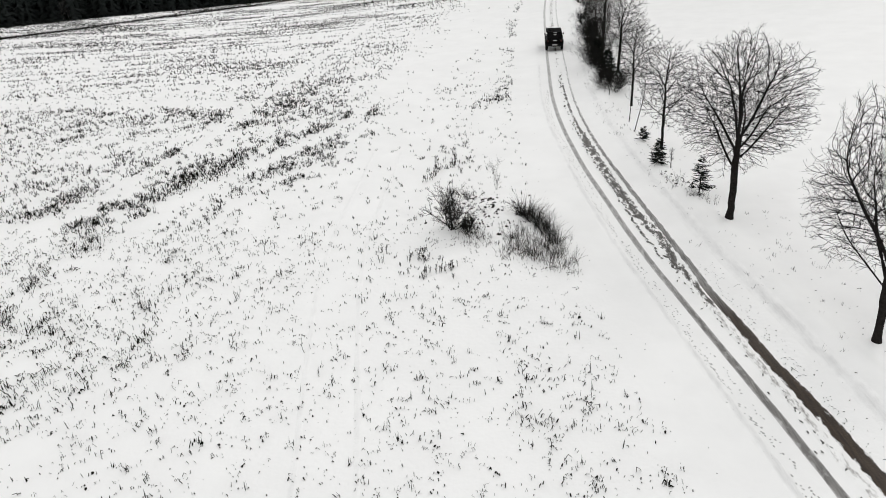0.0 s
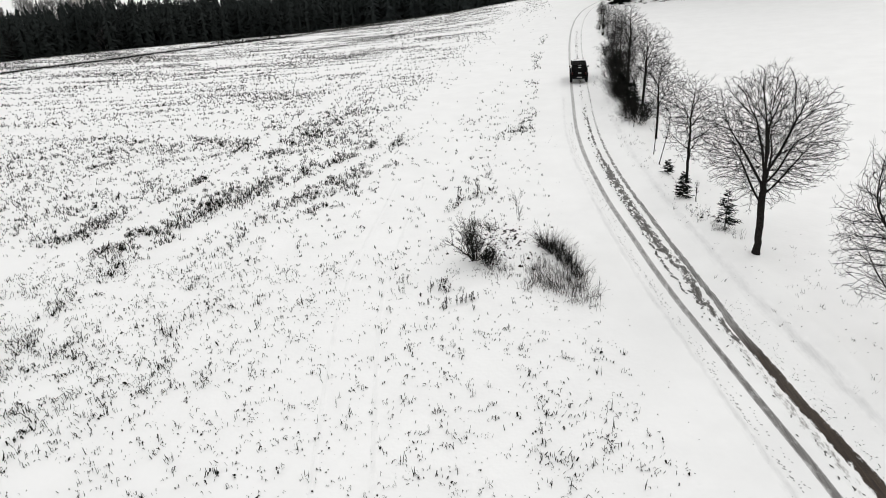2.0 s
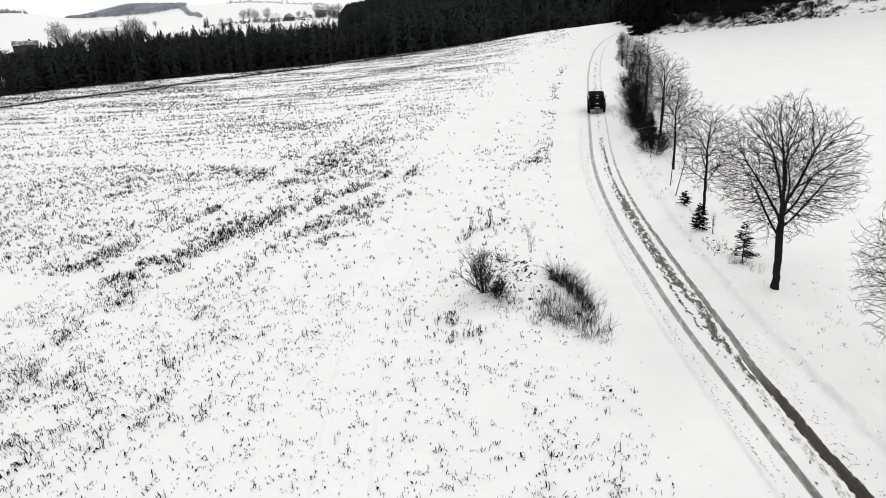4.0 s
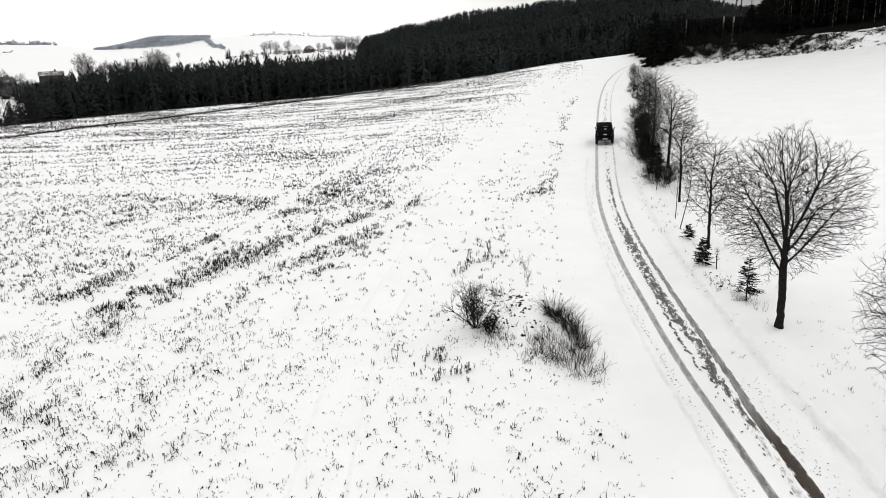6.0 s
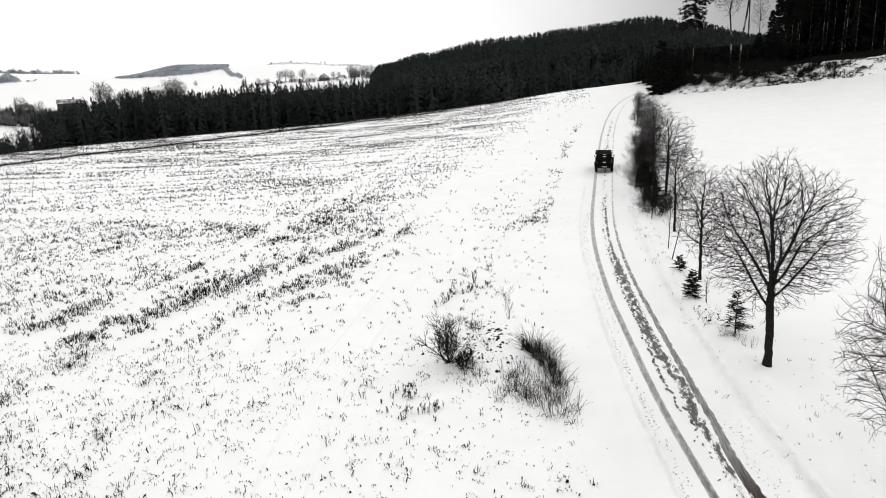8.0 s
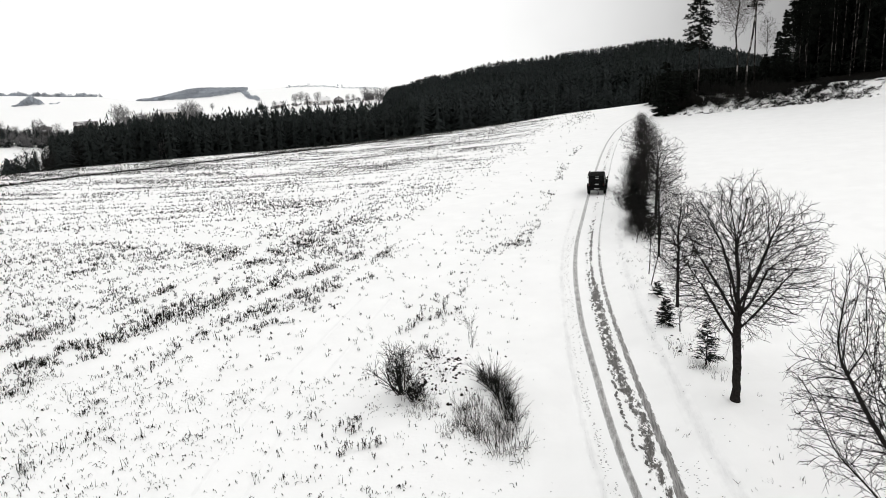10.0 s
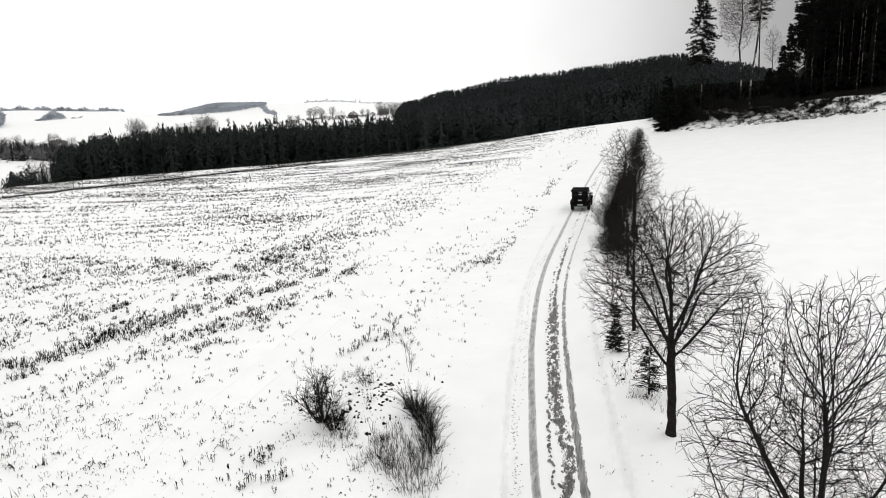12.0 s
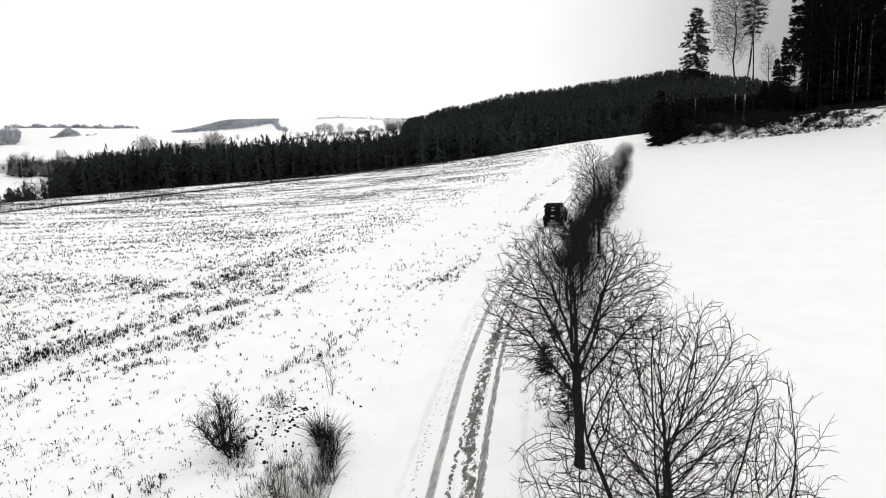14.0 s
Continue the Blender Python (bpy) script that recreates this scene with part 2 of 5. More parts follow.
def ground_z(x, y):
    x, y = np.asarray(x, float), np.asarray(y, float)
    bx, by = np.clip(x, -105, 95), np.clip(y, -40, 200)
    z = 0.324 - 0.005 * bx + 0.0552 * by + 0.00063 * bx * bx + 0.00044 * bx * by
    # mound of heaped earth beside the track
    z = z + 0.46 * np.exp(-(((x - 2.0) / 2.6) ** 2 + ((y - 33.9) / 3.1) ** 2) ** 1.3)
    z = z + 0.12 * np.exp(-((x - 2.0) ** 2 + (y - 33.9) ** 2) / 8.0) * (ripple(x * 1.6, y * 1.6) + 0.8 * ripple(2.3 * y, 1.9 * x))
    # sunken track, raised verge on its far side
    d = x - road_x(y)
    on = 1 - smooth(150, 170, y)
    z = z + on * (-0.13 * np.exp(-(d / 1.6) ** 4) + 0.36 * np.exp(-((d - 3.3) / 0.8) ** 2) + 0.05 * np.exp(-((d + 2.1) / 0.5) ** 2))
    z = z + 0.012 * ripple(x * 0.8, y * 0.8) + 0.02 * ripple(x * 0.23 + 2, y * 0.19)
    # brush bank below the wood
    w = (y - 140.5 + 0.44 * (x - 33)) * 0.92
    up = smooth(28, 38, x)
    z = z + up * (1.5 * smooth(0, 8, w) + 0.04 * np.clip(w - 3, 0, 120))
    # the land beyond the field's edge
    az = np.degrees(np.arctan2(x - CX, y - CY))
    r = np.hypot(x - CX, y - CY)
    s = r - np.interp(az, EDGE_AZ, EDGE_R)
    i = np.clip(np.searchsorted(FAR_AZ, az) - 1, 0, len(FAR_AZ) - 2)
    u = np.clip((az - FAR_AZ[i]) / (FAR_AZ[i + 1] - FAR_AZ[i]), 0, 1)
    u = u * u * (3 - 2 * u)
    j = np.clip(np.searchsorted(FAR_R, s) - 1, 0, len(FAR_R) - 2)
    v = np.clip((s - FAR_R[j]) / (FAR_R[j + 1] - FAR_R[j]), 0, 1)
    v = v * v * (3 - 2 * v)
    far = (FAR_Z[i, j] * (1 - u) + FAR_Z[i + 1, j] * u) * (1 - v) + (FAR_Z[i, j + 1] * (1 - u) + FAR_Z[i + 1, j + 1] * u) * v
    k = smooth(0, 60, s)
    return z * (1 - k) + far * k


def gz(x, y):
    return float(ground_z(x, y))


def build_ground():
    az = np.concatenate([np.arange(-180, -60, 4.0), np.arange(-60, 50, 0.25), np.arange(50, 180, 4.0)])
    r = np.concatenate([np.geomspace(3, 14, 24)[:-1], np.geomspace(14, 26, 56)[:-1], np.linspace(26, 38, 90)[:-1], np.geomspace(38, 260, 165)[:-1], np.geomspace(260, 4900, 80)])
    A, Rr = np.meshgrid(np.radians(az), r)
    X, Y = CX + Rr * np.sin(A), CY + Rr * np.cos(A)
    V = np.stack([X, Y, ground_z(X, Y)], -1).reshape(-1, 3)
    m, n = len(r), len(az)
    i, j = np.meshgrid(np.arange(m - 1), np.arange(n), indexing="ij")
    a, b = i * n + j, i * n + (j + 1) % n
    F = np.stack([a, a + n, b + n, b], -1).reshape(-1, 4)
    V = np.vstack([V, [[CX, CY, gz(CX, CY)]]])
    faces = F.tolist() + [[len(V) - 1, k, (k + 1) % n] for k in range(n)]
    ob = part("ground", (V.tolist(), faces), SNOW)
    ob.data.polygons.foreach_set("use_smooth", [True] * len(ob.data.polygons))
    return tagged(ob, "snow-covered rolling farmland with thin white cover", "ground", kind="structure")


build_ground()
rnd = random.Random(7)


def ribbon(name, offset, half, label, mat, y0, y1, lift):
    """A strip along the track; "across" runs from -1 to 1 over its width."""
    ys = np.arange(y0, y1, 0.25)
    cols = (-1.0, -0.6, -0.2, 0.2, 0.6, 1.0)
    n = len(cols)
    v, f = [], []
    for y in ys:
        for s in cols:
            x = float(road_x(y)) + float(np.interp(y, *offset)) + s * float(np.interp(y, *half))
            v.append((x, y, gz(x, y) + lift * (1.0 - abs(s)) + (0.004 if abs(s) < 1 else -0.012)))
    for i in range(len(ys) - 1):
        for k in range(n - 1):
            a = i * n + k
            f.append((a, a + 1, a + n + 1, a + n))
    ob = part(name, (v, f), mat)
    ob.data.attributes.new("across", "FLOAT", "POINT").data.foreach_set("value", np.tile(cols, len(ys)).astype(np.float32))
    ob.data.polygons.foreach_set("use_smooth", [True] * len(f))
    return tagged(ob, label, "tyre track", kind="structure")


def track_material(name, snow_lo, snow_hi, near, far, contrast=1.7, size=4.0, falloff=-0.75, power=2.0, soil=(0.030, 0.0195, 0.0125), slush=(0.21, 0.205, 0.20), drawn=(0.5, 1.6)):
    """Slush and soil that shows through pressed snow, more of it where the ground is bare (by the distance along the track)."""
    m = material(name, (0.865, 0.865, 0.86), 0.55, 0.03, 2.0, 0.6, 18.0)
    n, l = m.node_tree.nodes, m.node_tree.links
    b = n["Principled BSDF"]
    old = b.inputs["Base Color"].links[0].from_socket
    co = n.new("ShaderNodeTexCoord").outputs["Object"]
    xyz = n.new("ShaderNodeSeparateXYZ")
    l.new(co, xyz.inputs[0])
    span = n.new("ShaderNodeMapRange")
    span.inputs["From Min"].default_value, span.inputs["From Max"].default_value = near[0], far[0]
    span.inputs["To Min"].default_value, span.inputs["To Max"].default_value = near[1], far[1]
    l.new(xyz.outputs["Y"], span.inputs["Value"])
    stretch = n.new("ShaderNodeMapping")
    stretch.inputs["Scale"].default_value = (1.3, 0.5, 1.0)
    l.new(co, stretch.inputs["Vector"])
    noise_ = n.new("ShaderNodeTexNoise")
    noise_.inputs["Scale"].default_value, noise_.inputs["Detail"].default_value = size, 9
    noise_.inputs["Roughness"].default_value = 0.68
    l.new(stretch.outputs[0], noise_.inputs["Vector"])
    rough = n.new("ShaderNodeMath")
    rough.operation = "MULTIPLY_ADD"
    l.new(noise_.outputs["Fac"], rough.inputs[0])
    rough.inputs[1].default_value, rough.inputs[2].default_value = contrast, 0.5 - 0.5 * contrast
    add = n.new("ShaderNodeMath")
    add.operation = "ADD"
    l.new(rough.outputs[0], add.inputs[0])
    l.new(span.outputs[0], add.inputs[1])
    across = n.new("ShaderNodeAttribute")
    across.attribute_name = "across"
    square = n.new("ShaderNodeMath")
    square.operation = "POWER"
    dist = n.new("ShaderNodeMath")
    dist.operation = "ABSOLUTE"
    l.new(across.outputs["Fac"], dist.inputs[0])
    l.new(dist.outputs[0], square.inputs[0])
    square.inputs[1].default_value = power
    edge = n.new("ShaderNodeMath")
    edge.operation = "MULTIPLY_ADD"
    l.new(square.outputs[0], edge.inputs[0])
    edge.inputs[1].default_value = falloff
    l.new(add.outputs[0], edge.inputs[2])
    ramp = n.new("ShaderNodeMapRange")
    ramp.inputs["From Min"].default_value, ramp.inputs["From Max"].default_value = snow_lo, snow_hi
    l.new(edge.outputs[0], ramp.inputs["Value"])
    hue = n.new("ShaderNodeValToRGB")
    hue.color_ramp.elements[0].color, hue.color_ramp.elements[1].color = (*soil, 1), (*slush, 1)
    depth = n.new("ShaderNodeMapRange")
    depth.inputs["From Min"].default_value, depth.inputs["From Max"].default_value = 23.5, 26.5
    l.new(xyz.outputs["Y"], depth.inputs["Value"])
    l.new(depth.outputs[0], hue.inputs[0])
    mx = n.new("ShaderNodeMixRGB")
    l.new(ramp.outputs[0], mx.inputs[0])
    l.new(old, mx.inputs[1])
    drag = n.new("ShaderNodeMapping")
    drag.inputs["Scale"].default_value = (9.0, 0.55, 1.0)
    l.new(co, drag.inputs["Vector"])
    streaks = n.new("ShaderNodeTexNoise")
    streaks.inputs["Scale"].default_value, streaks.inputs["Detail"].default_value = 2.2, 7
    l.new(drag.outputs[0], streaks.inputs["Vector"])
    tone = n.new("ShaderNodeMapRange")
    tone.inputs["From Min"].default_value, tone.inputs["From Max"].default_value = 0.32, 0.68
    tone.inputs["To Min"].default_value, tone.inputs["To Max"].default_value = drawn
    l.new(streaks.outputs["Fac"], tone.inputs["Value"])
    worn = n.new("ShaderNodeVectorMath")
    worn.operation = "SCALE"
    l.new(hue.outputs[0], worn.inputs[0])
    l.new(tone.outputs[0], worn.inputs["Scale"])
    l.new(worn.outputs[0], mx.inputs[2])
    l.new(mx.outputs[0], b.inputs["Base Color"])
    return m


TRACK_R = track_material("track_slush_bare", 0.44, 0.62, (24, 0.42), (62, 0.02), 1.5, 5.0)
TRACK_L = track_material("track_slush", 0.36, 0.80, (14, 0.32), (90, 0.14), 0.7, 4.0, -0.75, 4.0, (0.17, 0.165, 0.16), (0.26, 0.255, 0.25), (0.65, 1.4))
TRODDEN = track_material("trodden_slush", 0.44, 0.62, (24, 0.06), (34, 0.17), 2.0, 3.2, -0.5, 2.0, (0.085, 0.08, 0.077), (0.09, 0.085, 0.08))
STREAK = track_material("slush_streaks", 0.50, 0.80, (12, 0.06), (27, 0.12), 1.8, 4.5, -0.5, 2.0, (0.30, 0.29, 0.28), (0.30, 0.29, 0.28))
LEFT = ((12, 18, 21.5, 28, 34, 41, 60), (-0.50, -0.50, -0.60, -0.68, -0.70, -0.85, -0.83))
RIGHT = ((12, 17, 19, 21, 23, 25.5, 28, 32, 36, 44, 60), (0.85, 0.87, 0.80, 0.70, 0.74, 0.72, 0.94, 1.0, 0.96, 0.86, 0.86))
ribbon("tyre_track", LEFT, ((12, 24, 40), (0.22, 0.20, 0.21)), "grey slushy wheel rut pressed into the snowy farm track", TRACK_L, -58, 168, 0.02)
ribbon("tyre_track", RIGHT, ((12, 17, 21, 25, 28, 44, 60), (0.36, 0.35, 0.32, 0.28, 0.22, 0.21, 0.22)), "dark wet wheel rut with bare soil in the farm track", TRACK_R, -58, 168, 0.022)
OLD = track_material("old_track_snow", 0.40, 0.80, (10, 0.12), (80, 0.0), 1.0, 1.5, -0.8, 2.0, (0.66, 0.66, 0.66), (0.70, 0.70, 0.70), (0.92, 1.1))
ribbon("old_track", ((0,), (2.45,)), ((0,), (0.45,)), "faint old snowed-over wheel mark beside the track", OLD, -20, 70, 0.01)
ribbon("old_track", ((0,), (-1.75,)), ((0,), (0.30,)), "faint old snowed-over wheel mark beside the track", OLD, -20, 70, 0.008)
ribbon("trodden_strip", ((24, 28, 30.5, 34, 37, 50, 62), (0.32, 0.36, 0.56, 0.40, 0.28, 0.28, 0.27)), ((24, 28, 36, 46, 50, 62), (0.24, 0.40, 0.40, 0.34, 0.16, 0.12)), "trodden patchy slush between the wheel ruts", TRODDEN, 24, 62, 0.034)
ribbon("slush_streaks", ((12, 20, 27), (0.34, 0.27, 0.30)), ((12, 27), (0.28, 0.24)), "thin grey slush streaks beside the dark wheel rut", STREAK, 12, 27, 0.03)


FAINT = track_material("faint_field_line", 0.40, 0.95, (10, 0.05), (80, 0.0), 1.0, 1.5, -0.8, 2.0, (0.77, 0.77, 0.77), (0.79, 0.79, 0.79), (0.95, 1.05))


def field_line(points, half):
    """A faint old wheel line across the field."""
    xs, ys = [p[0] for p in points], [p[1] for p in points]
    v, f = [], []
    along = np.arange(ys[0], ys[-1], 0.4)
    smoothed = np.convolve(np.pad(np.interp(along, ys, xs), 12, mode="edge"), np.ones(25) / 25, mode="valid")
    cols = (-1.0, -0.5, 0.0, 0.5, 1.0)
    for x0, y in zip(smoothed, along):
        for s in cols:
            x = float(x0) + s * half
            v.append((x, y, gz(x, y) + (0.012 * (1 - abs(s)) if abs(s) < 1 else -0.012)))
    for i in range(len(along) - 1):
        for k in range(4):
            a = i * 5 + k
            f.append((a, a + 1, a + 6, a + 5))
    ob = part("field_line", (v, f), FAINT)
    ob.data.attributes.new("across", "FLOAT", "POINT").data.foreach_set("value", np.tile(cols, len(along)).astype(np.float32))
    ob.data.polygons.foreach_set("use_smooth", [True] * len(f))
    tagged(ob, "faint old snowed-over wheel line across the field", "tyre track", kind="structure")


for shift in (-0.95, 0.95):
    field_line([(x + shift, y) for x, y in ((-3.4, 12.0), (-4.2, 19.0), (-5.0, 25.0), (-5.4, 31.0), (-5.0, 38.0), (-4.4, 46.0))], 0.18)


def blobs(name, spots, label, mat, lift):
    m = Mesh()
    for x, y, a, b, turn in spots:
        n = 7
        base = len(m.v)
        for k in range(n):
            w = 2 * math.pi * k / n
            q = 0.65 + 0.6 * rnd.random()
            dx, dy = a * math.cos(w) * q, b * math.sin(w) * q
            px, py = x + dx * math.cos(turn) - dy * math.sin(turn), y + dx * math.sin(turn) + dy * math.cos(turn)
            m.v.append(Vector((px, py, gz(px, py) + lift * 0.4)))
        m.v.append(Vector((x, y, gz(x, y) + lift)))
        m.f += [(base + k, base + (k + 1) % n, base + n) for k in range(n)]
    return tagged(part(name, m.data, mat), label, "slush", kind="stuff")


spots = []
for y0, y1, o0, o1 in ((28.5, 37.5, -0.1, 0.05), (31, 48, 0.42, 0.46), (37, 48, -0.02, 0.0), (27, 33, 0.45, 0.62), (27, 30, 0.05, 0.35)):
    y = y0
    while y < y1:
        y += rnd.uniform(0.12, 0.42)
        o = o0 + (o1 - o0) * (y - y0) / (y1 - y0) + rnd.gauss(0, 0.05)
        s = rnd.uniform(0.7, 1.4)
        spots.append((float(road_x(y)) + o, y, 0.055 * s, 0.14 * s, rnd.gauss(0.05, 0.35)))
for _ in range(40):
    y = rnd.uniform(13, 27)
    spots.append((float(road_x(y)) + rnd.gauss(0.1, 0.15), y, 0.03, 0.08, rnd.gauss(0, 0.4)))
for _ in range(190):
    y = rnd.uniform(48, 118)
    spots.append((float(road_x(y)) + rnd.gauss(0.12, 0.14), y, rnd.uniform(0.04, 0.09), rnd.uniform(0.08, 0.2), 0))
blobs("boot_prints", spots, "dark slushy boot prints trodden along the farm track", SLUSH, 0.05)
spots = []
for k in range(4):
    wob, y = rnd.uniform(0, 6), 12.5
    while y < 60:
        y += rnd.choice((0.1, 0.14, 0.2, 0.3, 0.7)) * rnd.uniform(0.7, 1.3)
        o = -1.22 - 0.15 * k + 0.13 * math.sin(y * (0.3 + 0.1 * k) + wob) + rnd.gauss(0, 0.05)
        s = rnd.uniform(0.6, 1.3)
        spots.append((float(road_x(y)) + o, y, 0.03 * s, 0.045 * s, rnd.uniform(-1.2, 1.2)))
blobs("animal_prints", spots, "small grey prints in the snow beside the wheel rut", PRINT, 0.012)

# ---- trees and shrubs ----


def turned(d, rng, lo, hi):
    """d bent away by lo to hi degrees, in any direction round it."""
    a = d.orthogonal().normalized()
    a.rotate(Matrix.Rotation(rng.uniform(0, 2 * math.pi), 3, d))
    out = d.copy()
    out.rotate(Matrix.Rotation(radians(rng.uniform(lo, hi)), 3, a))
    return out


def limb_path(p, d, length, rng, steps, wander, rise):
    pts = [p.copy()]
    for _ in range(steps):
        d = (d + Vector((rng.gauss(0, wander), rng.gauss(0, wander), rng.gauss(0, wander) + rise))).normalized()
        p = p + d * (length / steps)
        pts.append(p.copy())
    return pts


def ramify(mesh, p, d, length, radius, level, rng, kids, rise, least=0.006):
    steps = 4 if level > 1 else 3
    pts = limb_path(p, d, length, rng, steps, 0.10 if level > 1 else 0.15, rise)
    mesh.tube(pts, [max(least * 0.55, radius * (1 - 0.62 * i / steps)) for i in range(steps + 1)], 4 if level > 1 else 3)
    if level == 0:
        return
    n = kids[len(kids) - level] if level <= len(kids) else kids[0]
    for i in range(n):
        t = 0.22 + 0.78 * (i + rng.random()) / n
        k = min(int(t * steps), steps - 1)
        q = pts[k].lerp(pts[k + 1], t * steps - k) if t < 1 else pts[-1]
        dd = turned((pts[k + 1] - pts[k]).normalized(), rng, 20, 48)
        ramify(mesh, q, dd, length * rng.uniform(0.42, 0.68) * (1.1 - 0.3 * t), max(least, radius * 0.5), level - 1, rng, kids, rise, least)


def colonise(rng, seeds, parents, free, attract, reach, kill, step, lift, wander, core, drive):
    """Grow shoots from the seed nodes towards the attracting points until the crown is filled. free: the first node that may shoot."""
    g = np.random.RandomState(rng.randrange(10 ** 6))
    pos, par = [np.array(p, float) for p in seeds], list(parents)
    heading = []
    for i, p in enumerate(pos):
        d = p - pos[par[i]] if par[i] >= 0 else np.array([0, 0, 1.0])
        heading.append(d / max(1e-9, np.linalg.norm(d)))
    shoots = [0] * len(pos)
    att = attract.copy()
    all_ = np.array(pos)
    dist = np.linalg.norm(att[:, None] - all_[None, free:], axis=2)
    near, best = dist.argmin(1) + free, dist.min(1)
    for _ in range(90):
        live = best > kill
        att, near, best = att[live], near[live], best[live]
        sel = np.nonzero(best < reach)[0]
        if not len(sel):
            break
        fresh = []
        order = sel[np.argsort(near[sel], kind="stable")]
        cuts = np.nonzero(np.diff(near[order]))[0] + 1
        for group in np.split(order, cuts):
            node = int(near[group[0]])
            if shoots[node] > 2:
                best[group] = 1e9
                continue
            way = att[group] - pos[node]
            way = (way / np.linalg.norm(way, axis=1)[:, None]).sum(0)
            way = way / max(1e-6, np.linalg.norm(way)) + 0.95 * heading[node] + drive * (pos[node] - core) / max(0.3, np.linalg.norm(pos[node] - core)) + np.array([0, 0, lift]) + g.normal(size=3) * wander
            way /= np.linalg.norm(way)
            shoots[node] += 1
            pos.append(pos[node] + way * step)
            par.append(node)
            heading.append(way)
            shoots.append(0)
            fresh.append(len(pos) - 1)
        if not fresh:
            break
        d = np.linalg.norm(att[:, None] - np.array([pos[i] for i in fresh])[None], axis=2)
        k, m = d.argmin(1), d.min(1)
        closer = m < best
        near[closer], best[closer] = np.array(fresh)[k[closer]], m[closer]
    return np.array(pos), par, heading


def grown_tree(seed, label, stem, limbs, egg, radius, points=3000, kill=0.34, reach=1.5, step=0.15, twig=0.34, tip=0.006, lift=0.05, wander=0.05, side=0.4, hang=0.0, bark=None, twig_bark=None, group="roadside trees", hollow=2.2, power=2.05, drive=0.22, lumps=0.22):
    """A leafless tree. stem: the trunk's points; limbs: (height, bearing, tilt, length) of the main limbs; egg: (x, y, z, half width, up, down) of the crown."""
    rng = random.Random(seed)
    top = tagged(new("tree"), label, "tree", group)
    nodes, parents = [], []
    stem = [Vector(p) for p in stem]
    for a, b in zip(stem, stem[1:]):
        n = max(1, round((b - a).length / 0.22))
        for k in range(n):
            nodes.append(a.lerp(b, k / n) + Vector((rng.gauss(0, 0.012), rng.gauss(0, 0.012), 0)))
            parents.append(len(nodes) - 2)
    nodes.append(stem[-1])
    parents.append(len(nodes) - 2)
    trunk_n = len(nodes)
    for high, bearing, tilt, length in limbs:
        k = min(range(trunk_n), key=lambda i: abs(nodes[i].z - high))
        b, t = radians(bearing), radians(tilt)
        d = Vector((math.cos(b) * math.sin(t), math.sin(b) * math.sin(t), math.cos(t)))
        p, last = nodes[k].copy(), k
        for i in range(max(2, round(length / 0.2))):
            d = (d + Vector((rng.gauss(0, 0.05), rng.gauss(0, 0.05), rng.gauss(0, 0.04) + 0.012))).normalized()
            p = p + d * 0.2
            nodes.append(p.copy())
            parents.append(last)
            last = len(nodes) - 1
    cx, cy, cz, wide, up, down = egg
    g = np.random.RandomState(seed)
    d = g.normal(size=(points, 3))
    d /= np.linalg.norm(d, axis=1)[:, None]
    bulge = np.array([noise.noise(Vector(q) * 1.9 + Vector((seed, 0, 0))) for q in d])
    d *= (g.rand(points) ** (1 / hollow) * g.uniform(0.84, 1.04, points) * (1 + lumps * bulge))[:, None]
    attract = np.stack([cx + d[:, 0] * wide, cy + d[:, 1] * wide, cz + np.where(d[:, 2] > 0, d[:, 2] * up, d[:, 2] * down)], -1)
    lowest = min(h for h, *_ in limbs)
    free = min(i for i in range(trunk_n) if nodes[i].z > lowest)
    pos, par, heading = colonise(rng, nodes, parents, free, attract, reach, kill, step, lift, wander, np.array([0.0, 0.0, lowest]), drive)
    n = len(pos)
    flow, kids = np.zeros(n), [[] for _ in range(n)]
    for i in range(n - 1, -1, -1):
        flow[i] = max(flow[i], tip ** power)
        if par[i] >= 0:
            flow[par[i]] += flow[i]
            kids[par[i]].append(i)
    r = flow ** (1 / power)
    r = tip + (r - tip) * (radius - tip) / (r[0] - tip)
    main = [max(c, key=lambda j: (j < trunk_n and i < trunk_n, r[j])) if c else -1 for i, c in enumerate(kids)]
    for _ in range(4):
        soft_ = pos.copy()
        for i in range(trunk_n, n):
            if main[i] >= 0:
                soft_[i] = 0.5 * pos[i] + 0.25 * (pos[par[i]] + pos[main[i]])
        pos = soft_
    trunk, crown = Mesh(), Mesh()
    starts = [(-1, 0)]
    while starts:
        came, i = starts.pop()
        chain, thick = ([came] if came >= 0 else []), ([min(r[came], r[i] * 1.25)] if came >= 0 else [])
        while i >= 0:
            chain.append(i)
            thick.append(r[i])
            starts += [(i, j) for j in kids[i] if j != main[i]]
            i = main[i]
        pts = [Vector(pos[k]) for k in chain]
        if thick[1 if came >= 0 else 0] < 0.02 and len(pts) > 4:
            keep = [0] + list(range(1, len(pts) - 1, 2)) + [len(pts) - 1]
            pts, thick = [pts[k] for k in keep], [thick[k] for k in keep]
        if came < 0:
            for k, p in enumerate(pts):
                if p.z < 0.5:
                    thick[k] *= 1 + 0.35 * (1 - max(p.z, 0) / 0.5) ** 2
            trunk.tube(pts, thick, 10)
        elif came < trunk_n and chain[1] < len(nodes) and thick[1] > 0.02:
            limb = Mesh()
            limb.tube(pts, thick, 6)
            part("limb", limb.data, bark or BARK, top)
        else:
            crown.tube(pts, thick, 4 if thick[1] > 0.02 else 3)
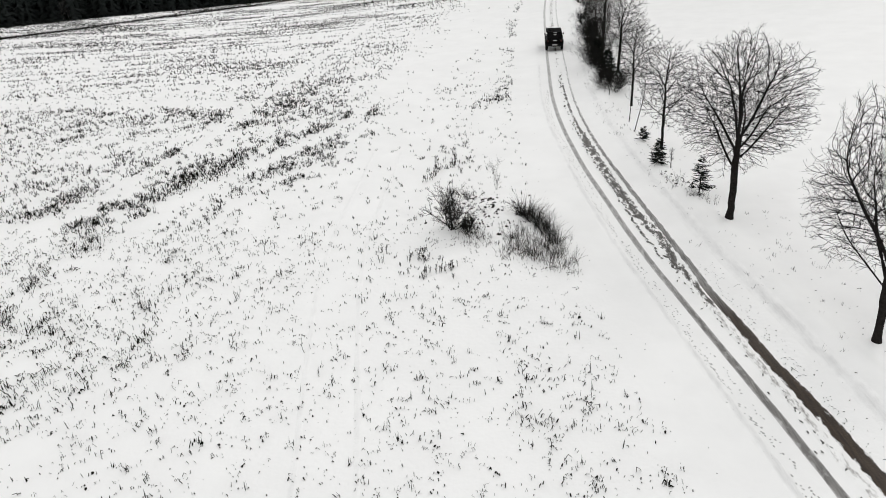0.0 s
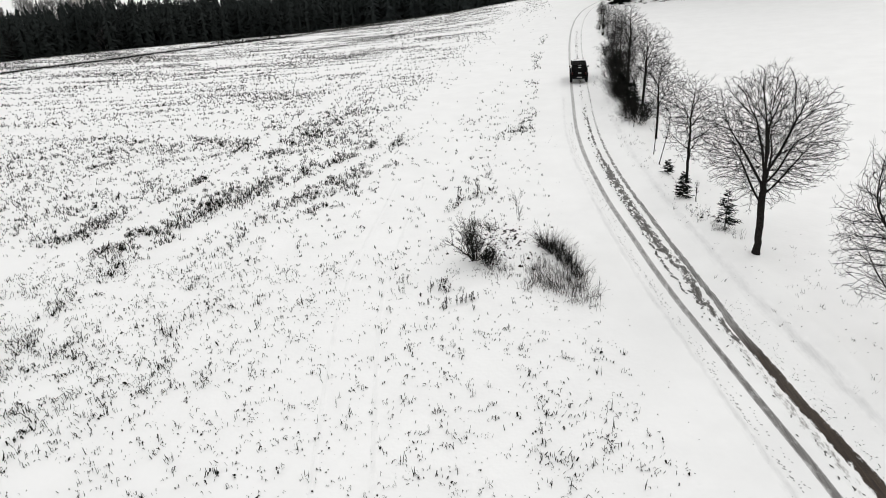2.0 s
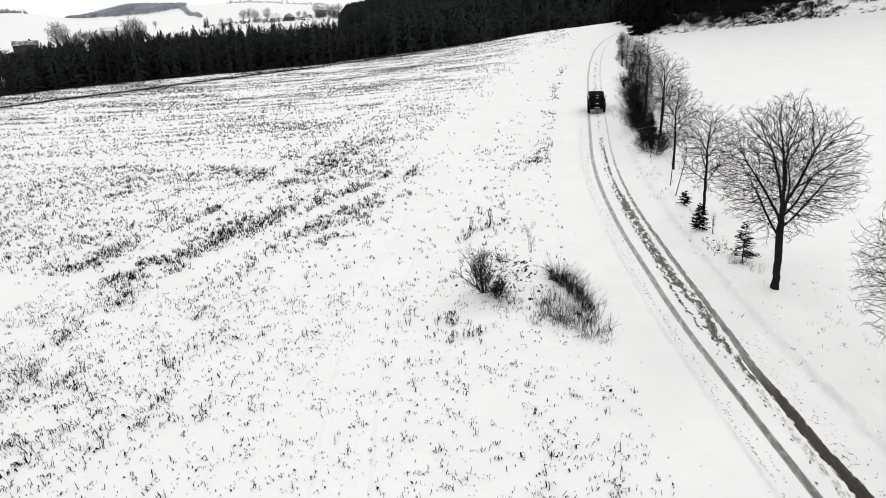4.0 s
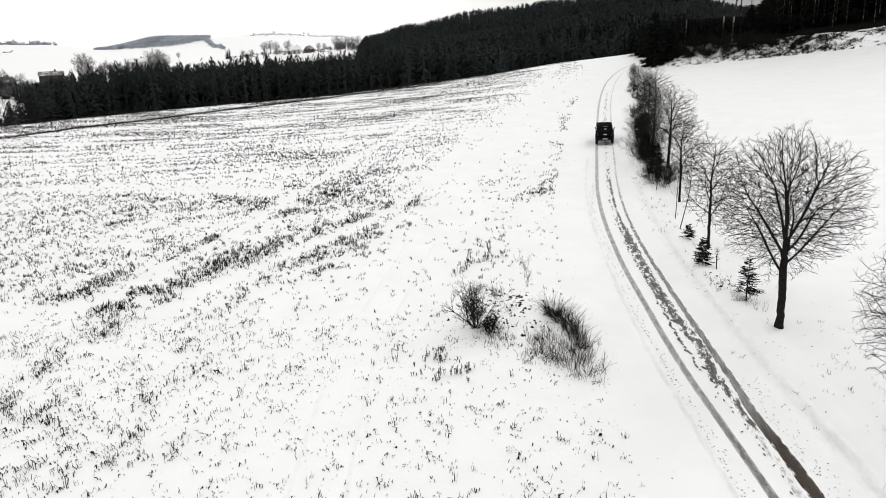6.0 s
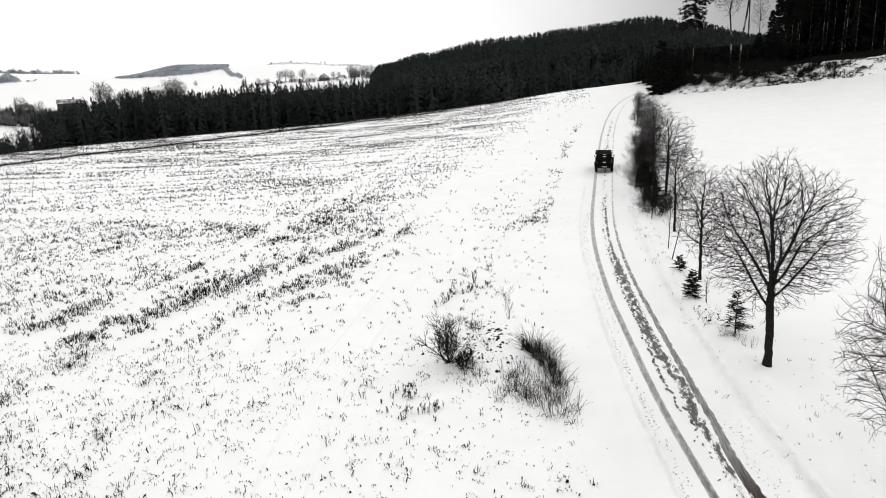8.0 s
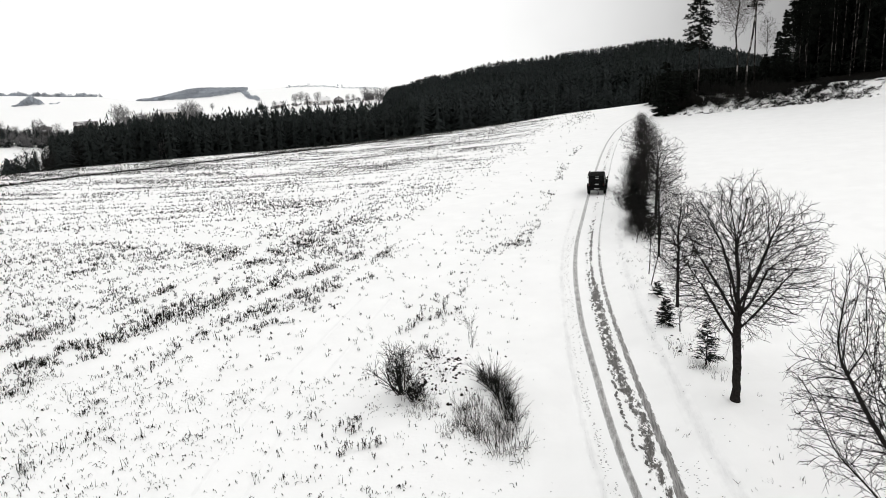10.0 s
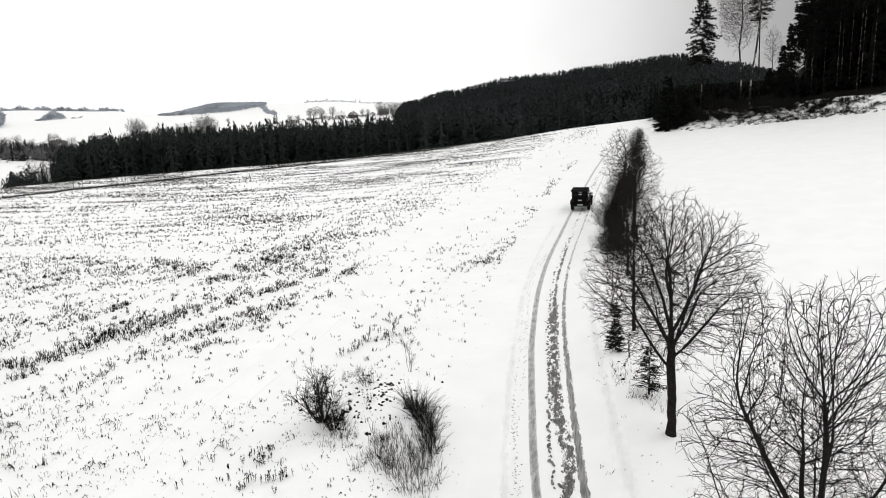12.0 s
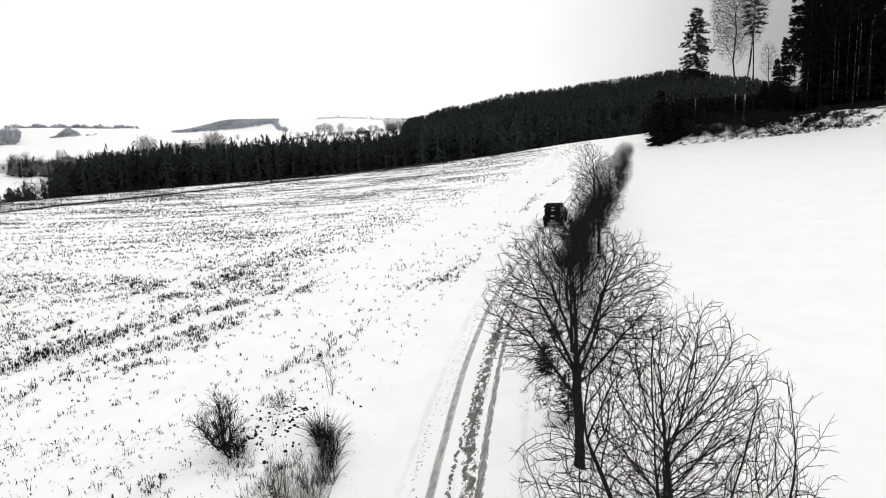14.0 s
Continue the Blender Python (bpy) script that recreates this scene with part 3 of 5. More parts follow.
    for i in range(len(nodes), n):
        if r[i] > 3.2 * tip:
            continue
        h = Vector(heading[i])
        for _ in range(2 if not kids[i] else int(rng.random() < side)):
            w = turned(h, rng, 18, 62)
            long_ = twig * rng.uniform(0.5, 1.15)
            p = Vector(pos[i])
            bend = Vector((rng.gauss(0, 0.12), rng.gauss(0, 0.12), 0.14 - hang))
            q = p + w * long_ * 0.5
            crown.tube([p, q, q + (w + bend).normalized() * long_ * 0.5], [tip * 0.8, tip * 0.65, tip * 0.4], 3)
    part("trunk", trunk.data, bark or BARK, top)
    part("crown", crown.data, twig_bark or TWIG, top, "fine leafless twigs")
    return top


def spiral(rng, n, lo, hi, wide, narrow, length):
    """Main limbs set round a stem from low and wide to high and steep."""
    out = []
    for i in range(n):
        t = i / max(1, n - 1)
        out.append((lo + (hi - lo) * t, i * 137.5 + rng.uniform(-25, 25), wide + (narrow - wide) * t + rng.uniform(-7, 7), length * rng.uniform(0.8, 1.15) * (1 - 0.35 * t)))
    return out


def place(ob, x, y, turn=0.0, size=1.0, sink=0.0):
    ob.matrix_basis = Matrix.LocRotScale((x, y, gz(x, y) - sink), Euler((0, 0, turn)), (size,) * 3)
    return ob


def copied(ob, x, y, turn=0.0, size=1.0, sink=0.0, label=""):
    c = copy_thing(ob, pose(0, 0, 0))
    place(c, x, y, turn, size, sink)
    return tagged(c, label=label)


place(grown_tree(15, "large leafless roadside tree with a wide rounded crown in snow",
                 ((0, 0, -0.25), (0.02, 0, 1.2), (-0.03, 0.03, 3.0), (-0.05, 0.05, 4.6), (0.05, 0.1, 6.2)),
                 ((2.55, 188, 40, 3.0), (3.0, -8, 54, 2.5), (3.15, 62, 46, 2.3), (3.2, 250, 44, 2.3), (3.45, 128, 36, 2.4), (3.5, 318, 38, 2.5), (3.8, 20, 24, 2.8), (4.0, 205, 20, 2.8), (4.4, 95, 18, 2.2), (4.6, 285, 15, 2.2)),
                 (-0.1, -0.05, 5.75, 3.25, 3.35, 3.1), 0.165, points=11000, kill=0.2, reach=1.2, step=0.13, twig=0.26, tip=0.0072, lift=0.03, side=0.65), 13.85, 32.15)
place(grown_tree(23, "leafless many-stemmed roadside tree with upswept twigs in snow",
                 ((0, 0, -0.25), (0.05, 0.1, 0.9), (0.18, 0.45, 2.1), (0.3, 0.9, 3.4), (0.4, 1.3, 4.6)),
                 ((1.9, 170, 40, 3.0), (2.0, 10, 40, 3.4), (2.1, 250, 42, 2.8), (2.2, 90, 36, 3.0), (2.35, 215, 26, 3.6), (2.4, 325, 32, 3.4), (2.6, 40, 20, 3.6), (2.8, 140, 22, 3.4), (3.1, 285, 14, 3.2)),
                 (0.5, 1.6, 5.2, 3.0, 3.6, 3.0), 0.135, points=9000, kill=0.205, reach=1.2, step=0.14, twig=0.28, tip=0.0066, lift=0.07, side=0.55, hollow=2.5), 15.25, 21.4)
rows_of = random.Random(5)
for seed, x, y, high, fork, wide, thick, n, label in (
        (31, 13.45, 43.0, 6.8, 1.9, 2.0, 0.085, 8, "slender leafless roadside tree with a narrow crooked crown"),
        (37, 13.9, 53.3, 6.7, 2.2, 1.8, 0.085, 8, "slim leafless roadside tree with an upright oval crown"),
        (41, 15.2, 64.1, 7.4, 2.4, 2.3, 0.12, 9, "leafless roadside tree with a broad fan-shaped crown"),
        (43, 15.7, 74.3, 4.8, 2.0, 0.9, 0.06, 6, "thin young leafless tree in the roadside hedge"),
        (47, 14.9, 70.0, 8.5, 2.8, 2.0, 0.11, 9, "tall leafless tree rising out of the roadside hedge")):
    bend = rows_of.uniform(-0.15, 0.15)
    place(grown_tree(seed, label, ((0, 0, -0.2), (bend, 0.05, fork), (bend * 0.3, 0.1, (fork + high) / 2), (bend, 0, high * 0.8)),
                     spiral(rows_of, n, fork, high * 0.62, 58, 25, wide * 0.62),
                     (bend * 0.5, 0, (fork * 0.75 + high) / 2, wide, (high - fork * 0.75) / 2, (high - fork * 0.75) / 2), thick, points=2600, kill=0.18, reach=1.0, step=0.14, twig=0.26, tip=0.0078), x, y, rows_of.uniform(0, 6))
hedge_tree = place(grown_tree(53, "leafless hedge tree with dense upright twigs", ((0, 0, -0.2), (0.05, 0, 1.0), (0, 0.05, 3.2), (0.05, 0, 4.8)), spiral(rows_of, 9, 0.9, 3.6, 42, 16, 1.3), (0, 0, 3.5, 1.6, 2.6, 2.7), 0.06, points=2000, kill=0.2, reach=1.0, step=0.15, twig=0.26, tip=0.01), 16.8, 84.0, 0.3)
for x, y, s in ((18.1, 91.0, 0.90), (18.9, 99.5, 0.90), (19.4, 108.0, 0.80), (20.2, 117.0, 0.70), (21.1, 124.0, 0.55), (22.0, 130.0, 0.42)):
    copied(hedge_tree, x, y, rnd.uniform(0, 6), s)


def thin_stem(seed, height, lean, label):
    rng = random.Random(seed)
    top = tagged(new("sapling"), label, "sapling", "roadside saplings")
    m = Mesh()
    pts = limb_path(Vector((0, 0, -0.1)), Vector((lean, 0, 1)).normalized(), height, rng, 8, 0.035, 0.02)
    m.tube(pts, [0.035 * (1 - 0.8 * i / 8) for i in range(9)], 5)
    part("trunk", m.data, BARK, top)
    c = Mesh()
    for i in range(12):
        k = rng.randint(3, 7)
        ramify(c, pts[k], turned(Vector((0, 0, 1)), rng, 15, 45), height * 0.2, 0.008, 1, rng, (3,), 0.08)
    part("crown", c.data, TWIG, top)
    return top


place(thin_stem(1, 3.9, 0.03, "thin upright leafless sapling in the snowy verge"), 12.6, 48.4)
place(thin_stem(2, 4.6, 0.12, "thin leaning leafless sapling in the snowy verge"), 12.4, 46.0)
place(thin_stem(3, 2.2, 0.05, "short thin leafless sapling below the hedge"), 12.7, 55.8)
place(thin_stem(4, 1.4, -0.08, "broken bare sapling stump beside a small spruce"), 12.9, 39.0)


def conifer(seed, height, width, whorls, name="spruce", label="", start=0.06, droop=0.15, blades=9, group="", twig=0.05, bare=0.0, trunk_mat=None, fat=0.035, slim=0.016, ragged=0.2, taper=0.75, spray=0.5, hang=0.0):
    """A spruce or pine: a stem, and whorls of limbs set with needle sprays."""
    rng = random.Random(seed)
    top = tagged(new(name), label, "tree", group)
    m = Mesh()
    pts = limb_path(Vector((0, 0, -0.1)), Vector((0, 0, 1)), height, rng, 8, 0.012, 0.02)
    m.tube(pts, [height * slim * (1 - 0.85 * i / 8) + 0.004 for i in range(9)], 7)
    part("trunk", m.data, trunk_mat or BARK, top)
    c = Mesh()
    for i in range(whorls):
        t = start + (1 - start) * (i + rng.random() * 0.5) / whorls
        z = height * t
        reach = width * 0.5 * (1 - (t - start) / (1 - start)) ** taper * rng.uniform(1 - 1.2 * ragged, 1 + 0.75 * ragged) + 0.03 * width
        if bare and t < bare:
            continue
        for b in range(rng.randint(4, 9)):
            w = rng.uniform(0, 2 * math.pi)
            out = Vector((math.cos(w), math.sin(w), -droop + 0.35 * t)).normalized()
            side = Vector((-math.sin(w), math.cos(w), 0))
            long_ = reach * rng.uniform(1 - 1.5 * ragged, 1.1)
            p0 = Vector((0, 0, z + rng.uniform(-1.2, 1.2) * (1 - start) * height / whorls))
            for q in range(blades):
                u = (q + 0.6) / blades
                p = p0 + out * long_ * u * 0.92 + Vector((0, 0, 0.10 * long_ * u * u))
                s = 1 if q % 2 else -1
                d = (out * rng.uniform(0.6, 1.1) + side * s * rng.uniform(0.3, 0.9) + Vector((0, 0, rng.uniform(-0.35 - hang, 0.15)))).normalized()
                c.blade(p, d, long_ * (spray - 0.56 * spray * u) * rng.uniform(0.7, 1.2) + twig, fat * height ** 0.5 * rng.uniform(0.7, 1.3), Vector((rng.uniform(-1, 1), rng.uniform(-1, 1), 0.8)).normalized())
    part("crown", c.data, NEEDLE, top)
    return top


place(conifer(61, 1.5, 1.3, 15, label="small dark green spruce in the snowy verge", group="young spruces"), 12.3, 39.6)
place(conifer(62, 2.15, 1.6, 18, label="young open spruce beside the large leafless tree", group="young spruces", fat=0.022), 13.4, 35.4)
place(conifer(63, 0.9, 1.0, 11, label="tiny spruce among dead grass on the verge", group="young spruces"), 12.5, 44.1)
bushy = place(conifer(64, 2.8, 2.0, 22, label="dense dark young spruce in the roadside hedge", group="young spruces", blades=12), 13.8, 61.9)
for x, y, s in ((13.7, 66.6, 0.9), (14.2, 69.4, 0.75), (15.1, 76.6, 1.0)):
    copied(bushy, x, y, rnd.uniform(0, 6), s)


def shrub(seed, height, spread, stems, level, name, label, mat, category="shrub", least=0.004, thick=0.012, base=0.15, group=""):
    rng = random.Random(seed)
    top = tagged(new(name), label, category, group)
    low, m = Mesh(), Mesh()
    for i in range(stems):
        w = rng.uniform(0, 2 * math.pi)
        tilt = spread * rng.random() ** 0.7
        d = Vector((math.cos(w) * math.sin(tilt), math.sin(w) * math.sin(tilt), math.cos(tilt)))
        p = Vector((math.cos(w), math.sin(w), 0)) * base * rng.random() + Vector((0, 0, -0.06))
        length = height * rng.uniform(0.6, 1.05)
        pts = limb_path(p, d, length, rng, 4, 0.1, 0.05)
        low.tube(pts, [thick * (1 - 0.7 * k / 4) for k in range(5)], 4)
        for c in range(5):
            k = rng.randint(1, 3)
            ramify(m, pts[k], turned((pts[k + 1] - pts[k]).normalized(), rng, 15, 50), length * rng.uniform(0.25, 0.5), max(least, thick * 0.5), level, rng, (4, 3)[:max(1, level)], 0.06, least)
    part("base", low.data, mat, top)
    part("crown", m.data, mat, top)
    return top


place(shrub(71, 1.95, 0.95, 18, 2, "bush", "dark leafless bush on the snowy earth mound", SCRUB, thick=0.028, least=0.0070, base=0.22), 0.0, 32.3)
place(shrub(72, 0.9, 0.7, 30, 1, "bush", "low dark leafless bush beside the mound", SCRUB, thick=0.014, least=0.006, base=0.3), 0.75, 31.7)
bush_leaves = Mesh()
for cx, cy, cz in ((-0.15, 32.2, 0.55), (0.3, 32.3, 0.8), (-0.4, 32.4, 0.95), (0.55, 32.0, 0.35), (0.1, 32.5, 1.15), (0.75, 31.7, 0.3)):
    for _ in range(44):
        p = Vector((cx + rnd.gauss(0, 0.13), cy + rnd.gauss(0, 0.12), gz(cx, cy) + cz + rnd.gauss(0, 0.06)))
        bush_leaves.blade(p, Vector((rnd.gauss(0, 1), rnd.gauss(0, 1), rnd.gauss(0, 0.5))).normalized(), rnd.uniform(0.08, 0.2), 0.05, Vector((rnd.gauss(0, 1), rnd.gauss(0, 1), rnd.gauss(0, 1))).normalized())
tagged(part("withered_leaves", bush_leaves.data, SOIL), "clumps of withered dark leaves caught in the bush", "leaves", kind="stuff")
place(shrub(78, 0.7, 0.9, 12, 1, "bush", "low bare bush on the crest of the mound", SCRUB, thick=0.01, least=0.005, base=0.25), 1.0, 35.6)


def tussock(seed, x, y, n, height, base, flare, mat, label, thick=0.0075):
    """A clump of long arching stalks."""
    rng = random.Random(seed)
    m = Mesh()
    for _ in range(n):
        w, q = rng.uniform(0, 2 * math.pi), math.sqrt(rng.random())
        p = Vector((math.cos(w) * q * base, math.sin(w) * q * base, 0))
        p.z = gz(x + p.x, y + p.y) - gz(x, y) - 0.04
        d = Vector((p.x / base * flare + rng.gauss(0, 0.25), p.y / base * flare + rng.gauss(0, 0.25), 1)).normalized()
        long_ = height * rng.uniform(0.45, 1.1)
        sag = rng.uniform(0.05, 0.22) + 0.25 * (rng.random() < 0.12)
        pts = [p]
        for k in range(4):
            pts.append(pts[-1] + d * long_ / 4)
            d = (d + Vector((d.x * sag * 1.5, d.y * sag * 1.5, -sag * 0.5)) + Vector((rng.gauss(0, 0.06), rng.gauss(0, 0.06), 0))).normalized()
        t = thick * rng.uniform(0.7, 1.3)
        m.tube(pts, [t, t, t * 0.85, t * 0.6, t * 0.35], 3)
    return place(tagged(part("grass_tussock", m.data, mat), label, "dry grass", "mound grass"), x, y)


DENSE = "dense dark tussock of dead grass on the snowy mound"
THIN = "sparse brown dead stalks at the foot of the mound"
for k, (x, y, n, h, base, flare) in enumerate(((3.72, 33.35, 170, 1.2, 0.38, 0.5), (4.15, 32.8, 150, 1.15, 0.4, 0.38), (4.5, 32.1, 130, 1.1, 0.38, 0.3), (4.72, 31.3, 100, 1.1, 0.36, 0.25), (4.92, 30.5, 70, 1.05, 0.34, 0.25))):
    tussock(700 + k, x, y, n, h, base, flare, SCRUB, DENSE)
for k, (x, y, n, h) in enumerate(((3.05, 30.5, 26, 0.85), (3.35, 30.0, 30, 0.8), (3.65, 29.6, 34, 0.9), (3.95, 29.0, 30, 0.95), (4.3, 28.7, 30, 1.0), (4.65, 27.9, 26, 0.95), (3.5, 31.0, 16, 0.9), (4.2, 30.1, 22, 0.9), (4.6, 29.5, 30, 0.95), (2.3, 29.5, 12, 0.5), (5.2, 28.2, 16, 0.85), (4.95, 29.2, 22, 0.9), (5.3, 27.2, 7, 0.6))):
    tussock(720 + k, x, y, n, h, 0.34, 0.25, GRASS, THIN, 0.0065)
place(shrub(79, 0.95, 0.5, 11, 1, "bush", "thin brown twiggy bush at the mound's foot", SCRUB, thick=0.009, least=0.0045, base=0.5), 4.95, 29.7)
place(shrub(80, 0.7, 0.7, 6, 1, "bush", "sparse bare twigs at the mound's foot", SCRUB, thick=0.008, least=0.0045, base=0.5), 5.25, 28.3)
place(shrub(76, 1.9, 0.12, 4, 1, "sapling", "slim bare sapling behind the mound", SCRUB, "sapling", thick=0.012, base=0.12), 2.55, 37.6)
hedge_bush = place(shrub(77, 2.2, 0.85, 36, 2, "hedge_bush", "dense dark leafless hedge bush beside the track", SCRUB, thick=0.015, least=0.0062, base=0.7, group="roadside hedge"), 13.45, 57.6, size=0.85)
for x, y, s in ((13.6, 66.5, 0.93), (14.8, 72.2, 1.13), (14.8, 75.3, 0.93), (15.4, 79.6, 0.93), (16.1, 84.0, 0.64), (16.4, 89.0, 0.74), (19.1, 103.0, 0.59), (20.3, 120.0, 0.42), (13.8, 63.4, 0.62), (13.9, 68.4, 0.83), (15.7, 81.8, 0.74), (16.8, 86.6, 0.69), (17.1, 92.6, 0.60), (18.5, 97.4, 0.51), (18.9, 107.5, 0.42), (19.2, 112.5, 0.51), (20.2, 116.5, 0.47), (13.9, 58.7, 0.70), (12.9, 58.6, 0.60), (13.5, 61.0, 0.55), (13.4, 65.0, 0.70)):
    copied(hedge_bush, x, y, rnd.uniform(0, 6), s)


def straws(name, spots, mat, label, thick, lean, bent):
    """Cut stalks in loose clumps: upright stubs, leaning ones, and long ones folded over."""
    m = Mesh()
    for x, y, h in spots:
        z = gz(x, y) - 0.02
        many = 1 + int(rnd.expovariate(0.9)) + (rnd.randint(3, 8) if rnd.random() < 0.025 else 0)
        wide = 0.05 + 0.012 * many
        heading = rnd.uniform(0, 6.28)
        for _ in range(many):
            p = Vector((x + rnd.gauss(0, wide), y + rnd.gauss(0, wide), z))
            d = Vector((math.cos(heading) * 0.15 + rnd.gauss(0, lean), math.sin(heading) * 0.15 + rnd.gauss(0, lean), 1)).normalized()
            t = thick * (0.6 + 0.5 * rnd.expovariate(1.0))
            q = p + d * h * rnd.uniform(0.45, 1.15)
            m.tube([p, q], [t, t * 0.8], 3)
            if rnd.random() < bent:
                a = heading + rnd.gauss(0, 1.2)
                m.tube([q, q + Vector((math.cos(a), math.sin(a), rnd.uniform(-1.8, 0.0))).normalized() * h * rnd.uniform(0.35, 0.95)], [t * 0.85, t * 0.5], 3)
    return tagged(part(name, m.data, mat), label, "stubble", kind="stuff")


def tufts(name, spots, mat, label, category, wide=0.02, spreadk=0.35, per=5, snapped=0.0):
    m = Mesh()
    for x, y, h in spots:
        z = gz(x, y) - 0.02
        for _ in range(per):
            a = rnd.uniform(0, 6.28)
            d = Vector((rnd.gauss(0, spreadk), rnd.gauss(0, spreadk), 1)).normalized()
            p = Vector((x + rnd.gauss(0, 0.06), y + rnd.gauss(0, 0.06), z))
            tall = h * rnd.uniform(0.5, 1.1)
            side = Vector((math.cos(a), math.sin(a), 0))
            m.blade(p, d, tall, wide * rnd.uniform(0.6, 1.3), side)
            if rnd.random() < snapped:
                a = rnd.uniform(0, 6.28)
                m.blade(p + d * tall * 0.75, Vector((math.cos(a), math.sin(a), rnd.uniform(-0.9, 0.3))).normalized(), tall * rnd.uniform(0.4, 0.9), wide * 0.8, side)
    return tagged(part(name, m.data, mat), label, category, kind="stuff")


spots = []
for _ in range(60):
    t = rnd.random()
    spots.append((rnd.gauss(3.2 + 1.7 * t, 0.5), rnd.gauss(31.8 - 3.2 * t, 0.5), rnd.uniform(0.35, 0.85)))
for _ in range(60):
    spots.append((rnd.gauss(1.2, 0.5), rnd.gauss(31.2, 0.4), rnd.uniform(0.15, 0.4)))
for cx, cy, n, h in ((2.8, 30.9, 16, 0.5), (2.9, 29.9, 18, 0.5), (2.4, 29.3, 12, 0.35), (3.6, 29.4, 20, 0.6), (-0.5, 36.9, 12, 0.5), (0.2, 37.4, 12, 0.5), (0.9, 36.6, 8, 0.45), (1.6, 33.6, 8, 0.3), (0.7, 34.4, 8, 0.3)):
    for _ in range(n):
        spots.append((rnd.gauss(cx, 0.3), rnd.gauss(cy, 0.25), h * rnd.uniform(0.5, 1.2)))
tufts("dry_grass", spots, GRASS, "dry brown grass poking out of the snowy mound", "dry grass", 0.012, 0.3, 7)
spots = [(float(road_x(y)) + 3.1 + rnd.gauss(0, 0.6), y, rnd.uniform(0.15, 0.45)) for y in [rnd.uniform(34, 100) for _ in range(150)]]
spots += [(15.5 + rnd.gauss(0, 1.6), rnd.uniform(20, 33), rnd.uniform(0.1, 0.3)) for _ in range(60)]
spots += [(rnd.gauss(13.2, 0.5), rnd.gauss(34.7, 0.45), rnd.uniform(0.2, 0.5)) for _ in range(24)] + [(rnd.gauss(12.6, 0.35), rnd.gauss(36.6, 0.5), rnd.uniform(0.2, 0.5)) for _ in range(16)]
tufts("verge_grass", spots, GRASS, "dead brown grass along the snowy roadside verge", "dry grass", 0.014, 0.4, 5)


def clods(name, n, cx, cy, sx, sy, lo, hi, label):
    m = Mesh()
    for _ in range(n):
        x, y, s = rnd.gauss(cx, sx), rnd.gauss(cy, sy), rnd.uniform(lo, hi)
        b = len(m.v)
        z = gz(x, y)
        for k in range(6):
            w = k * math.pi / 3
            q = rnd.uniform(0.6, 1.5) * s
            m.v.append(Vector((x + 1.4 * q * math.cos(w), y + q * math.sin(w), z - 0.03)))
        for k in range(6):
            w = k * math.pi / 3
            q = rnd.uniform(0.3, 0.8) * s
            m.v.append(Vector((x + q * math.cos(w), y + q * math.sin(w), z + s * rnd.uniform(0.4, 1.1))))
        m.f += [(b + k, b + (k + 1) % 6, b + 6 + (k + 1) % 6, b + 6 + k) for k in range(6)]
        m.f.append(tuple(b + 6 + k for k in range(6)))
    return tagged(part(name, m.data, SOIL), label, "clods", kind="stuff")


clods("earth_clods", 95, 1.6, 33.9, 1.1, 1.5, 0.018, 0.08, "dark earth clods showing through snow on the mound")
for x, y, big in ((0.9, 33.9, 0.09), (0.7, 35.2, 0.08), (2.0, 35.4, 0.13), (2.3, 35.2, 0.10), (2.0, 34.5, 0.08), (0.75, 33.0, 0.10), (1.84, 33.0, 0.07), (3.05, 32.3, 0.12), (2.85, 31.1, 0.09), (2.95, 30.0, 0.08), (-0.3, 35.6, 0.09), (0.45, 36.9, 0.1), (2.9, 37.9, 0.06), (1.35, 32.4, 0.08), (2.4, 33.6, 0.08), (1.5, 35.0, 0.09), (0.85, 32.3, 0.09)):
    clods("earth_clods", 4, x, y, 0.16, 0.16, 0.3 * big, 0.75 * big, "dark frozen earth clods on the crest of the mound")
clods("earth_clods", 13, 12.9, 37.0, 0.45, 0.7, 0.02, 0.08, "dark earth clods in the snowy verge")

# leaf litter and dirt thrown beside the track and under the trees
spots = []
for _ in range(260):
    y = rnd.uniform(10, 28)
    spots.append((float(road_x(y)) + 1.05 + abs(rnd.gauss(0, 0.45)), y, rnd.uniform(0.008, 0.025), rnd.uniform(0.008, 0.03), rnd.uniform(0, 3)))
for x0, y0, k in ((13.85, 32.15, 2.6), (15.25, 21.4, 2.2), (13.45, 43.0, 1.4), (13.0, 37.5, 1.0), (15.6, 27.0, 2.0)):
    for _ in range(28):
        spots.append((rnd.gauss(x0, k), rnd.gauss(y0, k), rnd.uniform(0.012, 0.04), rnd.uniform(0.012, 0.05), rnd.uniform(0, 3)))
for _ in range(260):
    y = rnd.uniform(11, 70)
    spots.append((rnd.uniform(float(road_x(y)) - 9, float(road_x(y)) - 2.6), y, rnd.uniform(0.008, 0.03), rnd.uniform(0.01, 0.035), rnd.uniform(0, 3)))
for x0, y0, kx, ky, n in ((5.2, 29.6, 0.5, 1.4, 60), (3.4, 28.9, 0.8, 0.5, 36), (0.3, 31.2, 0.6, 0.4, 22)):
    for _ in range(n):
        spots.append((rnd.gauss(x0, kx), rnd.gauss(y0, ky), rnd.uniform(0.01, 0.035), rnd.uniform(0.012, 0.05), rnd.uniform(0, 3)))
blobs("leaf_litter", spots, "tiny dead leaves and dirt crumbs on the snow", STRAW, 0.03)

